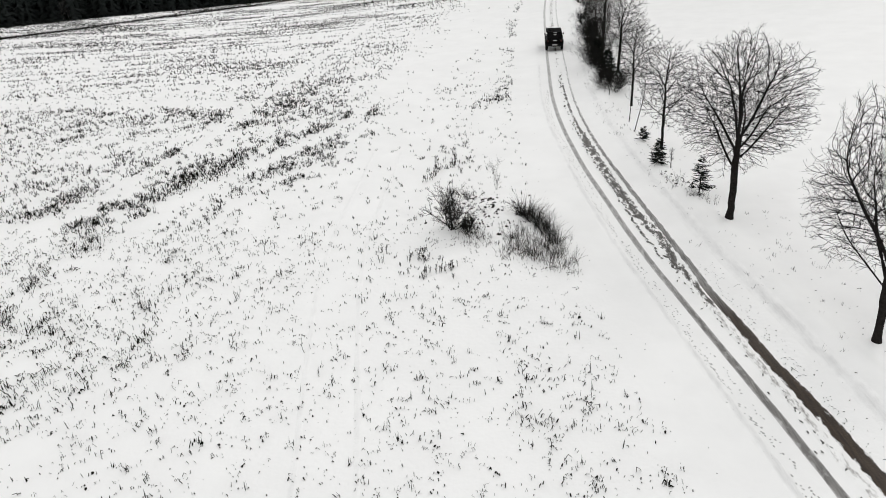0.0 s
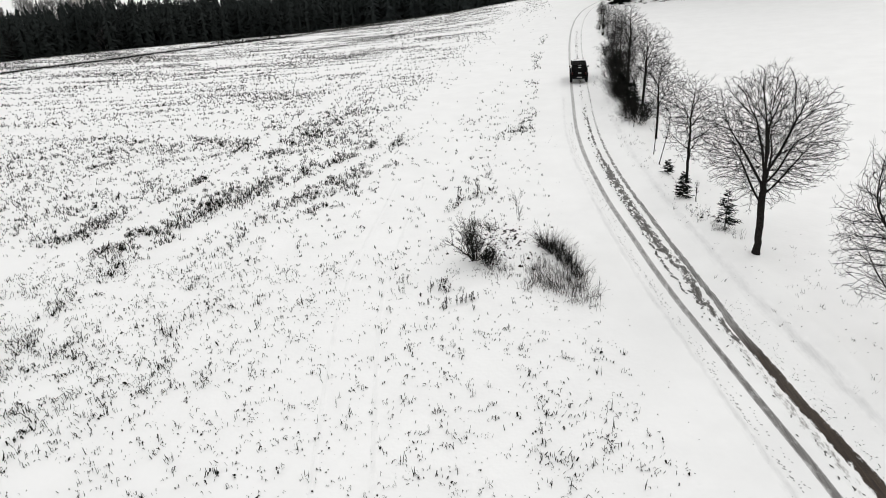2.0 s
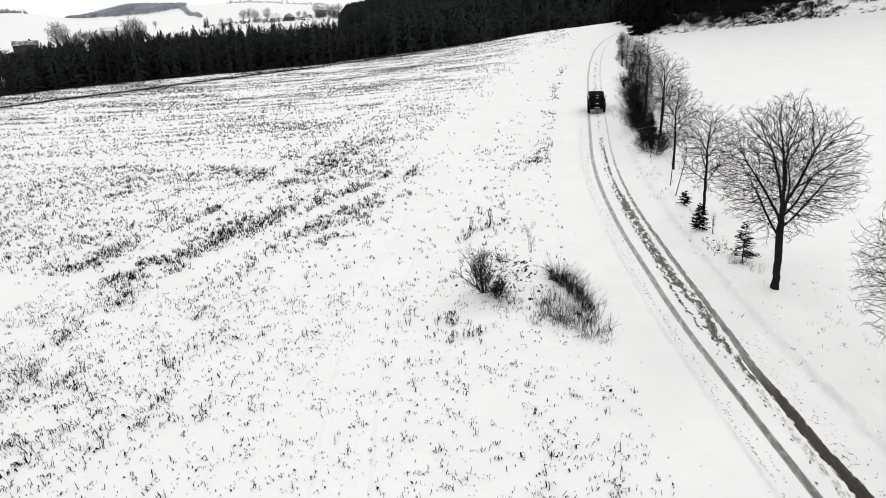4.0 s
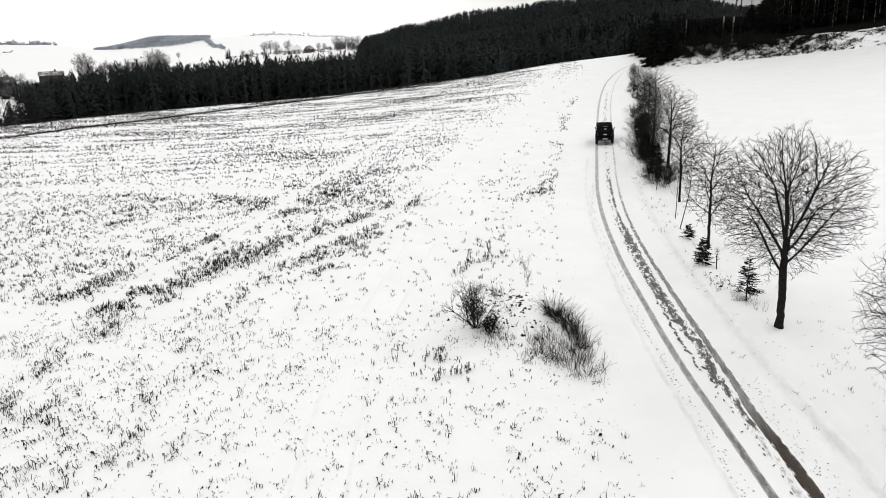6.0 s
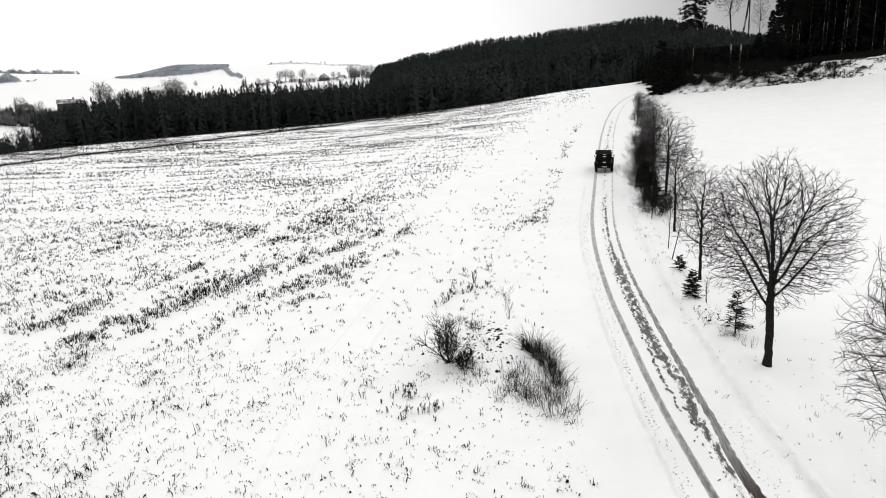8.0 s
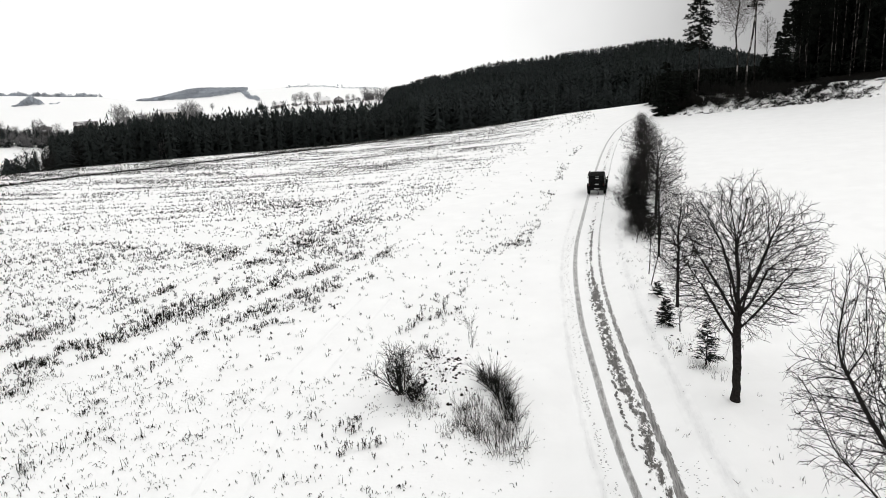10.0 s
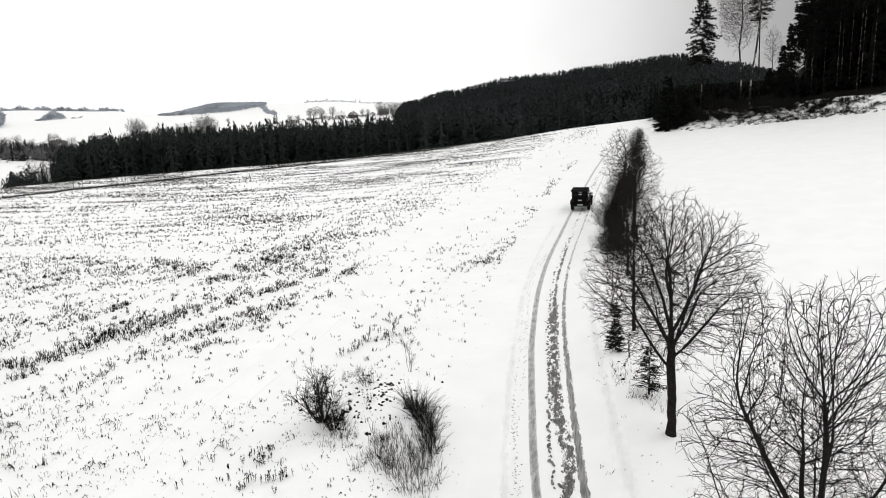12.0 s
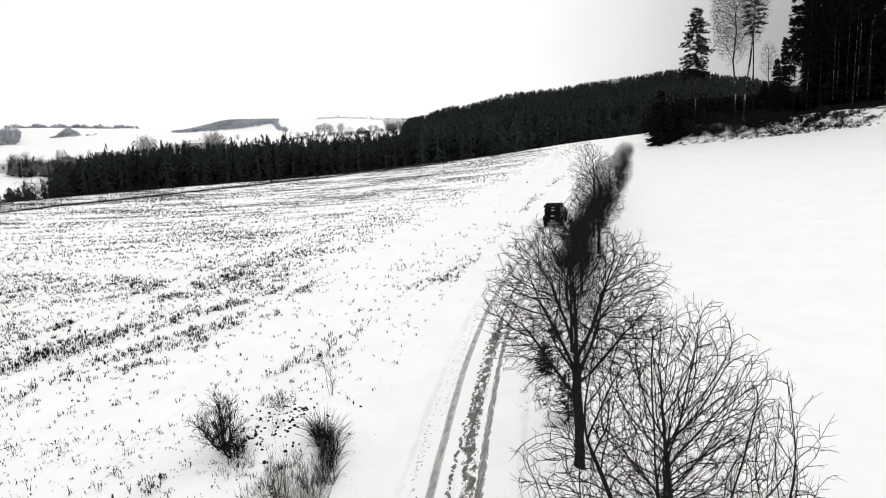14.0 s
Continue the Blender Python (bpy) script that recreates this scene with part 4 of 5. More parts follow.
# ---- stubble field ----
# thick strips of stalks, wheel lines with none, and thinner ground: (points, half width, gain)
STRIPS = (
    (((-19.9, 34.6), (-18.9, 38.0), (-17.3, 42.5), (-14.9, 45.4), (-12.1, 49.0), (-9.6, 51.6), (-6.5, 57)), 1.25, 1.3),
    (((-19.6, 21.0), (-18.9, 24.4), (-18.7, 26.3), (-18.9, 29.4), (-19.0, 31.9)), 1.1, 1.1),
    (((-20.0, 56.0), (-16.5, 56.5), (-11.5, 59.0)), 2.4, 0.4),
    (((-17.6, 50.5), (-15.7, 54.9), (-13.5, 63.3), (-12.0, 74)), 1.0, 0.5),
    (((-14.1, 41.9), (-11.5, 43.9), (-9.6, 46.1), (-6.9, 50.1)), 1.0, 1.0),
    (((-12.5, 38.5), (-10.0, 41.0), (-7.8, 45.0)), 1.1, 0.3),
    (((-24.5, 35.8), (-22.6, 39.5), (-21.3, 43.5), (-19.8, 48)), 0.8, 0.85),
    (((-36.8, 70.4), (-21.6, 68.8)), 1.0, 0.25),
    (((-41.8, 85.5), (-29.0, 89.5)), 1.2, 0.4),
    (((-25.5, 77.5), (-19.0, 80.5)), 1.6, 0.55),
    (((-37.6, 101.6), (-24.3, 108.4)), 1.4, 0.4),
    (((-1.6, 31.2), (-0.9, 29.4), (-0.2, 27.8)), 0.5, 0.2),
    (((2.2, 24.6), (0.4, 24.4)), 0.6, 0.6),
    (((2.7, 18.3), (3.4, 17.6)), 0.6, 0.7),
    (((4.6, 18.2), (5.9, 17.3)), 0.6, 0.6),
    (((1.6, 21.0), (4.6, 19.4)), 0.9, 0.4),
    (((5.4, 15.7), (6.2, 15.1)), 0.5, 0.9),
    (((3.2, 15.6), (4.0, 15.2)), 0.5, 0.65),
    (((0.2, 21.8), (1.0, 19.2)), 0.35, 0.4),
    (((-15.6, 21.2), (-14.8, 21.3)), 0.5, 0.9),
    (((-16.9, 21.2), (-15.6, 18.8)), 0.7, 0.45),
    (((-8.2, 17.6), (-7.4, 17.1)), 0.5, 0.6),
    (((-6.6, 18.7), (-5.9, 18.4)), 0.4, 0.5),
    (((-13.0, 21.8), (-12.4, 21.9)), 0.35, 0.8),
    (((-11.6, 28.0), (-11.0, 28.0)), 0.4, 0.7),
    (((-0.9, 41.5), (0.6, 42.0)), 0.6, 0.45),
    (((-0.4, 45.5), (1.2, 48.5)), 0.9, 0.35),
    (((2.6, 56.8), (4.1, 58.2)), 0.9, 0.9),
    (((3.9, 59.0), (4.8, 63.2), (5.2, 68.0)), 0.8, 0.6),
    (((5.5, 70.5), (6.3, 79.0)), 0.6, 0.85),
    (((7.0, 86.0), (8.2, 98.0)), 0.6, 0.7),
    (((9.3, 106.0), (11.0, 116.0)), 0.5, 0.55))
WHEELWAYS = (
    (((-18.2, 25.3), (-18.0, 29.2), (-17.3, 33.4), (-15.9, 38.3), (-13.4, 43.6), (-10.9, 48.2), (-8.0, 54.4), (-5.7, 68.5), (-3.2, 98.9)), 0.75),
    (((-23.5, 32.1), (-21.6, 36.6), (-20.7, 41.5), (-19.0, 47.5), (-18.2, 54.0), (-17.5, 63.7), (-15.6, 79.8), (-12.2, 108.8)), 0.65),
    (((-46.0, 63.0), (-34.3, 62.6), (-26.4, 62.6), (-20.2, 60.8)), 1.7))
BAREPATH = ((-4.6, 12.0), (-5.0, 19.0), (-5.6, 25.0), (-6.4, 31.0), (-6.0, 38.0), (-4.4, 52.0), (-2.0, 70.0), (1.4, 93.0), (5.0, 130.0), (10.0, 175.0))


def near_line(x, y, line):
    best = 1e9
    for (ax, ay), (bx, by) in zip(line, line[1:]):
        dx, dy = bx - ax, by - ay
        t = max(0, min(1, ((x - ax) * dx + (y - ay) * dy) / (dx * dx + dy * dy)))
        best = min(best, math.hypot(x - ax - t * dx, y - ay - t * dy))
    return best


def stubble_density(x, y):
    """How thickly stalks stand, 0 to 1."""
    d = float(road_x(y)) - x
    if d < 4.3:
        return 0.0
    w = noise.noise(Vector((x * 0.13 + 4, y * 0.13, 0.3)))
    fine = noise.noise(Vector((x * 0.62, y * 0.62, 5.1)))
    tiny = noise.noise(Vector((x * 1.9, y * 1.9, 1.7)))
    along = y - 0.28 * x
    rows = noise.noise(Vector((x * 0.07, along * 0.75, 2.2))) + 0.6 * noise.noise(Vector((x * 0.16, along * 1.6, 7.2)))
    left = float(smooth(9, 25, d))
    far = float(smooth(56, 84, y))
    k = 0.09 + 0.19 * left + 0.28 * w * (0.4 + 0.6 * left) + 0.45 * fine * (0.5 + 0.5 * left) + 0.42 * tiny
    k = k * (1 - 0.75 * far) + far * left * (0.20 + 0.95 * rows + 0.45 * w + 0.15 * tiny) + 0.12 * rows * left * (1 - far)
    q = near_line(x, y, BAREPATH)
    k *= 1 - (0.9 if y < 55 else 0.78) * math.exp(-(q / 3.0) ** 2)
    if d < 7.5:
        k *= 0.35
    for line, half, gain in STRIPS:
        if abs(y - line[0][1]) < 40:
            q = near_line(x, y, line)
            if q < 2.5 * half:
                k += gain * math.exp(-(q / half) ** 2) * (0.55 + 0.9 * max(-0.5, fine) + 0.5 * tiny)
    for line, half in WHEELWAYS:
        q = near_line(x, y, line)
        if q < 2.5 * half:
            k *= 1 - 0.92 * math.exp(-(q / half) ** 4)
    if y > 80 and x < -5:
        az = math.degrees(math.atan2(x - CX, y - CY))
        k += 0.4 * float(smooth(-9, -2, math.hypot(x - CX, y - CY) - float(np.interp(az, EDGE_AZ, EDGE_R))))
    if math.hypot(x - 2.2, (y - 33.5) * 0.8) < 3.6:
        k *= 0.1
    if math.hypot(x + 11.3, y - 18.4) < 2.2:
        k *= 0.3
    if math.hypot(x + 1.0, y - 29.5) < 3.2:
        k *= 0.35
    return max(0.0, min(1.0, k))


def d_road(x, y):
    return float(road_x(y)) - x


def build_stubble():
    near, middle, far = [], [], []
    for _ in range(62000):
        x, y = rnd.uniform(-24, 9), rnd.uniform(9, 34)
        k = stubble_density(x, y)
        if rnd.random() < 0.39 * k ** 1.35 + (0.075 if d_road(x, y) > 10 else 0.042) * (k > 0):
            near.append((x, y, rnd.uniform(0.06, 0.17) + 0.18 * k * rnd.random()))
    for _ in range(26000):
        x, y = rnd.uniform(-36, 14), rnd.uniform(-30, 9)
        k = stubble_density(x, y)
        if rnd.random() < 0.5 * k ** 1.35 + 0.05 * (k > 0):
            near.append((x, y, rnd.uniform(0.06, 0.17) + 0.18 * k * rnd.random()))
    for _ in range(60000):
        x, y = rnd.uniform(-48, 9), rnd.uniform(34, 64)
        k = stubble_density(x, y)
        if rnd.random() < 0.72 * k ** 1.4 + 0.02 * (k > 0):
            middle.append((x, y, rnd.uniform(0.1, 0.28) + 0.25 * k * rnd.random()))
    for _ in range(230000):
        y = rnd.uniform(64, 182)
        x = rnd.uniform(-82, 16)
        az = math.degrees(math.atan2(x - CX, y - CY))
        if math.hypot(x - CX, y - CY) > float(np.interp(az, EDGE_AZ, EDGE_R)) + 6:
            continue
        if rnd.random() < 0.8 * stubble_density(x, y) ** 1.3:
            far.append((x, y, rnd.uniform(0.13, 0.34)))
    for _ in range(12000):
        x, y = rnd.uniform(-80, -48), rnd.uniform(40, 64)
        if rnd.random() < stubble_density(x, y) ** 1.2:
            far.append((x, y, rnd.uniform(0.16, 0.42)))
    stalks = [(x, y, rnd.uniform(0.2, 0.5)) for x, y, h in near if rnd.random() < 0.07]
    dark = []
    for cx, cy, n in ((-1.57, 29.4, 10), (-1.5, 30.3, 6), (-1.2, 27.9, 8), (-0.1, 28.3, 7), (-0.55, 28.3, 5), (-2.4, 28.5, 5), (-3.4, 30.0, 4), (-2.1, 29.6, 4), (-1.3, 40.7, 6), (-0.9, 41.5, 9), (0.2, 42.4, 12), (0.1, 44.0, 8), (-0.9, 43.0, 6), (-1.7, 40.0, 4), (0.9, 42.9, 6)):
        dark += [(rnd.gauss(cx, 0.15), rnd.gauss(cy, 0.35), rnd.uniform(0.18, 0.5)) for _ in range(max(3, round(0.65 * n)))]
    m = Mesh()
    for x, y, h in dark:
        for _ in range(3):
            p = Vector((x + rnd.gauss(0, 0.07), y + rnd.gauss(0, 0.07), gz(x, y) - 0.03))
            d = Vector((rnd.gauss(0, 0.1), rnd.gauss(0, 0.1), 1)).normalized()
            tall = h * rnd.uniform(0.6, 1.2)
            m.tube([p, p + d * tall], [0.009, 0.006], 3)
            for _ in range(7):
                a = rnd.uniform(0, 6.28)
                q = p + d * tall * rnd.uniform(0.35, 1.0)
                m.blade(q, Vector((math.cos(a), math.sin(a), rnd.uniform(0.2, 1.6))).normalized(), rnd.uniform(0.05, 0.1), 0.035, Vector((math.sin(a), -math.cos(a), 0)))
    tagged(part("dock_stalks", m.data, SOIL), "clusters of dark dead weed stalks standing in the snow", "dead weeds", kind="stuff")
    tufts("tall_stalks", stalks, STRAW, "single tall dead stalks standing in the snow", "stubble", 0.026, 0.13, 3)
    leaves = [(x + rnd.gauss(0, 0.2), y + rnd.gauss(0, 0.2), rnd.uniform(0.06, 0.14)) for x, y, h in near if rnd.random() < 0.3]
    tufts("fallen_leaves", leaves, STRAW, "withered crop leaves lying on the snow", "stubble", 0.038, 1.6, 1)
    straws("crop_stubble", near[::2], STRAW, "dark dead crop stubble standing out of thin snow", 0.0115, 0.2, 0.4)
    straws("crop_stubble", near[1::2], STRAW, "bent dark crop stubble standing out of thin snow", 0.0095, 0.38, 0.65)
    tufts("crop_stubble", middle, STRAW, "dark strips of dead crop stubble in the snowy field", "stubble", 0.038, 0.24, 4, 0.2)
    tufts("crop_stubble", far, STRAW, "dark dead crop stubble in rows across the snowy field", "stubble", 0.056, 0.2, 3)


build_stubble()

# furrow along the field's far edge
m = Mesh()
for i in range(900):
    t = i / 900
    az = -46 + 36 * t
    r = float(np.interp(az, EDGE_AZ, EDGE_R)) - 11 + 9 * smooth(0.35, 0.9, t) + rnd.gauss(0, 0.15)
    x, y = CX + r * math.sin(radians(az)), CY + r * math.cos(radians(az))
    for _ in range(5):
        px, py = x + rnd.gauss(0, 0.25), y + rnd.gauss(0, 0.25)
        a = rnd.uniform(0, 6.28)
        m.blade(Vector((px, py, gz(px, py) - 0.03)), Vector((rnd.gauss(0, 0.5), rnd.gauss(0, 0.5), 1)).normalized(), rnd.uniform(0.15, 0.45), 0.12, Vector((math.cos(a), math.sin(a), 0)))
tagged(part("edge_weeds", m.data, STRAW), "dark dead weeds along the field's far edge", "dry grass", kind="stuff")

# ---- woods ----


def spray_spruce(seed, n, round_=0.72, crest=0.032):
    """Triangles of one spruce of height 1 and width 1: drooping sprays round a dark core."""
    g = np.random.RandomState(seed)
    t = 0.05 + 0.94 * (np.arange(n) + g.rand(n)) / n
    t = t ** 1.15
    w = g.rand(n) * 2 * np.pi
    r = 0.5 * (1 - t) ** round_ * g.uniform(0.7, 1.2, n) + 0.035
    half = (0.08 * (1 - t) + crest) * g.uniform(0.7, 1.4, n)
    out = np.stack([np.cos(w), np.sin(w), np.zeros(n)], -1)
    side = np.stack([-np.sin(w), np.cos(w), np.zeros(n)], -1)
    up = np.array([0, 0, 1.0])
    a = out * (r * 0.25)[:, None] + up * (t + 0.035)[:, None]
    tip = out * r[:, None] + up * (t - g.uniform(0.0, 0.05, n))[:, None]
    mid = out * (r * 0.62)[:, None] + up * (t + 0.005)[:, None]
    v = np.stack([a, mid + side * half[:, None], tip, a, tip, mid - side * half[:, None]], 1).reshape(-1, 3)
    k = np.arange(6) * np.pi / 3
    ring = np.stack([0.13 * np.cos(k), 0.13 * np.sin(k), np.zeros(6)], -1)
    core = np.stack([ring, np.roll(ring, -1, 0), np.tile([[0, 0, 0.94]], (6, 1))], 1).reshape(-1, 3)
    return np.vstack([v, core])


def spray_round(seed, n):
    """Triangles of one leafless broad tree of height 1 and width 1: a ragged round head of twig sprays on a stem."""
    g = np.random.RandomState(seed)
    d = g.normal(size=(n, 3))
    d /= np.linalg.norm(d, axis=1)[:, None]
    c = np.array([0, 0, 0.62])
    inner = c + d * g.uniform(0.05, 0.25, n)[:, None] * [0.9, 0.9, 0.7]
    tip = c + d * g.uniform(0.32, 0.52, n)[:, None] * [0.95, 0.95, 0.76] + [0, 0, 0.02]
    side = np.cross(d, g.normal(size=(n, 3))) * 0.03
    v = np.stack([inner - side, inner + side, tip], 1).reshape(-1, 3)
    stem = np.array([[-0.02, 0, 0], [0.02, 0, 0], [0, 0, 0.7], [0, -0.02, 0], [0, 0.02, 0], [0, 0, 0.7]])
    return np.vstack([v, stem])


def wood(name, label, spots, mat, rng, kinds, sunk=0.0):
    """Many far trees as one object."""
    out = []
    for x, y, h, w in spots:
        a = rng.uniform(0, 6.28)
        ca, sa = math.cos(a) * w, math.sin(a) * w
        u = kinds[rng.randrange(len(kinds))]
        p = np.empty_like(u)
        p[:, 0] = x + u[:, 0] * ca - u[:, 1] * sa
        p[:, 1] = y + u[:, 0] * sa + u[:, 1] * ca
        p[:, 2] = gz(x, y) - 0.3 + (u[:, 2] - sunk) * h / (1 - sunk)
        out.append(p)
    v = np.vstack(out)
    return tagged(tri_part(name, v, np.arange(len(v)).reshape(-1, 3), mat), label, "woodland", kind="stuff")


FINE = [spray_spruce(s, 84, 0.62, 0.026) for s in range(6)]
COARSE = [spray_spruce(20 + s, 50, 0.72, 0.045) for s in range(6)]
BROAD = [spray_round(40 + s, 40) for s in range(5)]


def at_az(az, r):
    return CX + r * math.sin(radians(az)), CY + r * math.cos(radians(az))


rng = random.Random(101)
BELT_AZ = (-44, -42, -40, -36, -32, -14, -8, 0, 12)
BELT_EL = (-3.2, -2.4, -1.3, -0.1, 0.2, 0.45, 0.4, 0.4, 0.4)
spots = []
for _ in range(2300):
    az = rng.uniform(-38.5, -8) if rng.random() < 0.992 else rng.uniform(-42, -37)
    r = float(np.interp(az, EDGE_AZ, EDGE_R)) + rng.uniform(30, 100)
    x, y = at_az(az, r)
    crest = 14.4 + r * math.tan(radians(float(np.interp(az, BELT_AZ, BELT_EL)))) + rng.gauss(-0.4, 1.1) - 4.0 * rng.random() ** 2
    spots.append((x, y, max(3.0, crest - gz(x, y)), rng.uniform(4.2, 7.0)))
wood("spruce_wood", "dark dense belt of spruce wood below the snowy field", spots, HAZENEEDLE_DARK, rng, FINE)
spots = []
for _ in range(4700):
    az = rng.uniform(-13.9, 24)
    x, y = at_az(az, rng.uniform(300, 480) if az > -12 else rng.uniform(380, 470))
    spots.append((x, y, rng.uniform(15.0, 16.6) + 2.0 * max(0.0, min(1.0, (az - 3) / 5)), rng.uniform(6.2, 8.2)))
# Shade on this stretch of the hill is painted with darker needles.
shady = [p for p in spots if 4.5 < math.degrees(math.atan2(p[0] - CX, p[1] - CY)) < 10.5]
wood("spruce_wood", "dark spruce forest covering the hill behind the field", [p for p in spots if p not in shady], HAZENEEDLE, rng, COARSE)
wood("spruce_wood", "hill spruce forest with shade put into a darker needle colour", shady, HAZENEEDLE_DARK, rng, COARSE)
spots = []
for _ in range(900):
    az = rng.uniform(-11, 12)
    e = float(np.interp(az, EDGE_AZ, EDGE_R))
    x, y = at_az(az, e + rng.uniform(22, 110))
    spots.append((x, y, rng.uniform(9, 13), rng.uniform(4.4, 6.4)))
wood("spruce_wood", "dark spruces at the foot of the wooded hill", spots, HAZENEEDLE, rng, FINE)

slim_birch = place(grown_tree(234, "slim pale birch at the edge of the dark belt", ((0, 0, -0.3), (0.1, 0, 4), (0, 0, 9.5)), spiral(random.Random(12), 5, 4.5, 8, 30, 15, 1.4), (0, 0, 7.6, 1.5, 3.0, 3.4), 0.12, points=240, kill=0.5, reach=2.4, step=0.35, twig=0.6, tip=0.02, bark=BIRCH, twig_bark=BARE, group="belt birches"), *at_az(-31.0, 177), size=0.7)
for az, r, k in ((-31.35, 176, 0.6), (-30.7, 178, 0.65)):
    copied(slim_birch, *at_az(az, r), rng.uniform(0, 6), k)

# bare needle litter under the wood, near black to stand in for its shade
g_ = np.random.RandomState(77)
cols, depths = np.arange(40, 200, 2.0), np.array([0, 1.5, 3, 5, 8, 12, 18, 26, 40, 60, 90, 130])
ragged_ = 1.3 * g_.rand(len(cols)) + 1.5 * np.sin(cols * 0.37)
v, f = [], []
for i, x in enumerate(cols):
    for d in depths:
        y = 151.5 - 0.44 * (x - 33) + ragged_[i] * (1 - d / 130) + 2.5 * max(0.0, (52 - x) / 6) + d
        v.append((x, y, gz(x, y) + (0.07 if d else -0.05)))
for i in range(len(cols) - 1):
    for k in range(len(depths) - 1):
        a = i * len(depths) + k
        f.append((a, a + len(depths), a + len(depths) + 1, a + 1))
tagged(part("forest_floor", (v, f), SHADED_LITTER), "needle litter under the spruce wood, shade put into its colour", "forest floor", kind="structure")

# tall spruces of the wood beside the bank
forest_kinds = []
for k in range(4):
    forest_kinds.append(conifer(200 + k, 27 + 2 * k, 6.0, 30, "spruce", "tall dark spruce with a bare pale trunk in the wood", start=0.06, droop=0.5, blades=20, group="wood edge spruces", bare=0.36 + 0.07 * k, ragged=0.35, trunk_mat=PALE, fat=0.032, twig=0.38, slim=0.0032, hang=1.3))
made = 0
rng = random.Random(303)
wood_spots = [(57.0, 157.0), (59.5, 150.5), (61.5, 146.5), (63.0, 149.0), (66.0, 144.5), (69.5, 146.0), (72.0, 141.5), (75.5, 143.0), (58.2, 153.6), (60.6, 151.8), (64.4, 147.6), (67.6, 143.6), (70.6, 144.2), (73.8, 140.9), (77.4, 139.0), (80.2, 141.0)]
while len(wood_spots) < 84:
    x = rng.uniform(57, 120)
    y = 154 - 0.42 * (x - 55) + rng.uniform(0, 45)
    if math.degrees(math.atan2(x - 10, y - 7)) > 16.8:
        wood_spots.append((x, y))
for i, (x, y) in enumerate(wood_spots):
    if i < 4:
        place(forest_kinds[i], x, y, rng.uniform(0, 6), 1.0)
    else:
        copied(forest_kinds[i % 4], x, y, rng.uniform(0, 6), rng.uniform(0.85, 1.15))
spots, rim = [], []
while len(spots) < 800:
    x = rng.uniform(52, 190)
    y = 160 - 0.42 * (x - 52) + rng.uniform(0, 110)
    bearing_ = math.degrees(math.atan2(x - 10, y - 7))
    if bearing_ > 17.2:
        (spots if bearing_ > 20 else rim).append((x, y, rng.uniform(16, 31), rng.uniform(5.0, 8.0)))
wood("spruce_wood", "dark rim of the spruce wood above the bank", [(x, y, h, 0.7 * w) for x, y, h, w in rim], NEEDLE, rng, [spray_spruce(60 + k, 200) for k in range(4)])
wood("spruce_wood", "dark inner spruce wood above the snowy slope", spots, NEEDLE, rng, COARSE)


def pine(seed, height, width, bare, whorls, label, cone=0.6):
    """A pine: a bare stem, whorls of bent limbs, and tufts of needles along their outer half."""
    rng = random.Random(seed)
    top = tagged(new("pine"), label, "tree", "lone pines")
    m = Mesh()
    pts = limb_path(Vector((0, 0, -0.3)), Vector((0, 0, 1)), height, rng, 10, 0.02, 0.03)
    m.tube(pts, [height * 0.0068 * (1 - 0.85 * i / 10) + 0.01 for i in range(11)], 7)
    part("trunk", m.data, PALE, top)
    limbs, c = Mesh(), Mesh()
    for i in range(whorls):
        u = (i + 0.3 * rng.random()) / whorls
        z = height * (bare + (1 - bare) * u)
        k = min(9, int(10 * z / height))
        p0 = pts[k].lerp(pts[k + 1], 10 * z / height - k)
        for _ in range(rng.randint(5, 8)):
            w = rng.uniform(0, 2 * math.pi)
            reach = (width * 0.5 * (1 - u) ** cone * min(1.0, 0.6 + 2.5 * u) + 0.25) * rng.uniform(0.45, 1.1)
            sag = -0.30 + 0.75 * u + rng.uniform(-0.12, 0.12)
            tip = p0 + Vector((math.cos(w) * reach, math.sin(w) * reach, sag * reach))
            mid = p0.lerp(tip, 0.5) + Vector((0, 0, 0.10 * reach))
            limbs.tube([p0, mid, tip], [0.05 * (1.1 - u), 0.035 * (1.1 - u), 0.012], 4)
            for q in range(max(3, round(reach / 0.26))):
                t = rng.uniform(0.3, 1.0)
                at = (p0.lerp(mid, 2 * t) if t < 0.5 else mid.lerp(tip, 2 * t - 1)) + Vector((rng.gauss(0, 0.16), rng.gauss(0, 0.16), rng.gauss(0.05, 0.08)))
                for _ in range(13):
                    d = Vector((math.cos(w) * 0.6 + rng.gauss(0, 0.7), math.sin(w) * 0.6 + rng.gauss(0, 0.7), rng.gauss(0.15, 0.35))).normalized()
                    c.blade(at, d, rng.uniform(0.25, 0.5), 0.095, Vector((rng.gauss(0, 1), rng.gauss(0, 1), rng.gauss(0, 1))).normalized())
    part("limb", limbs.data, BARK, top)
    part("crown", c.data, NEEDLE, top)
    return top


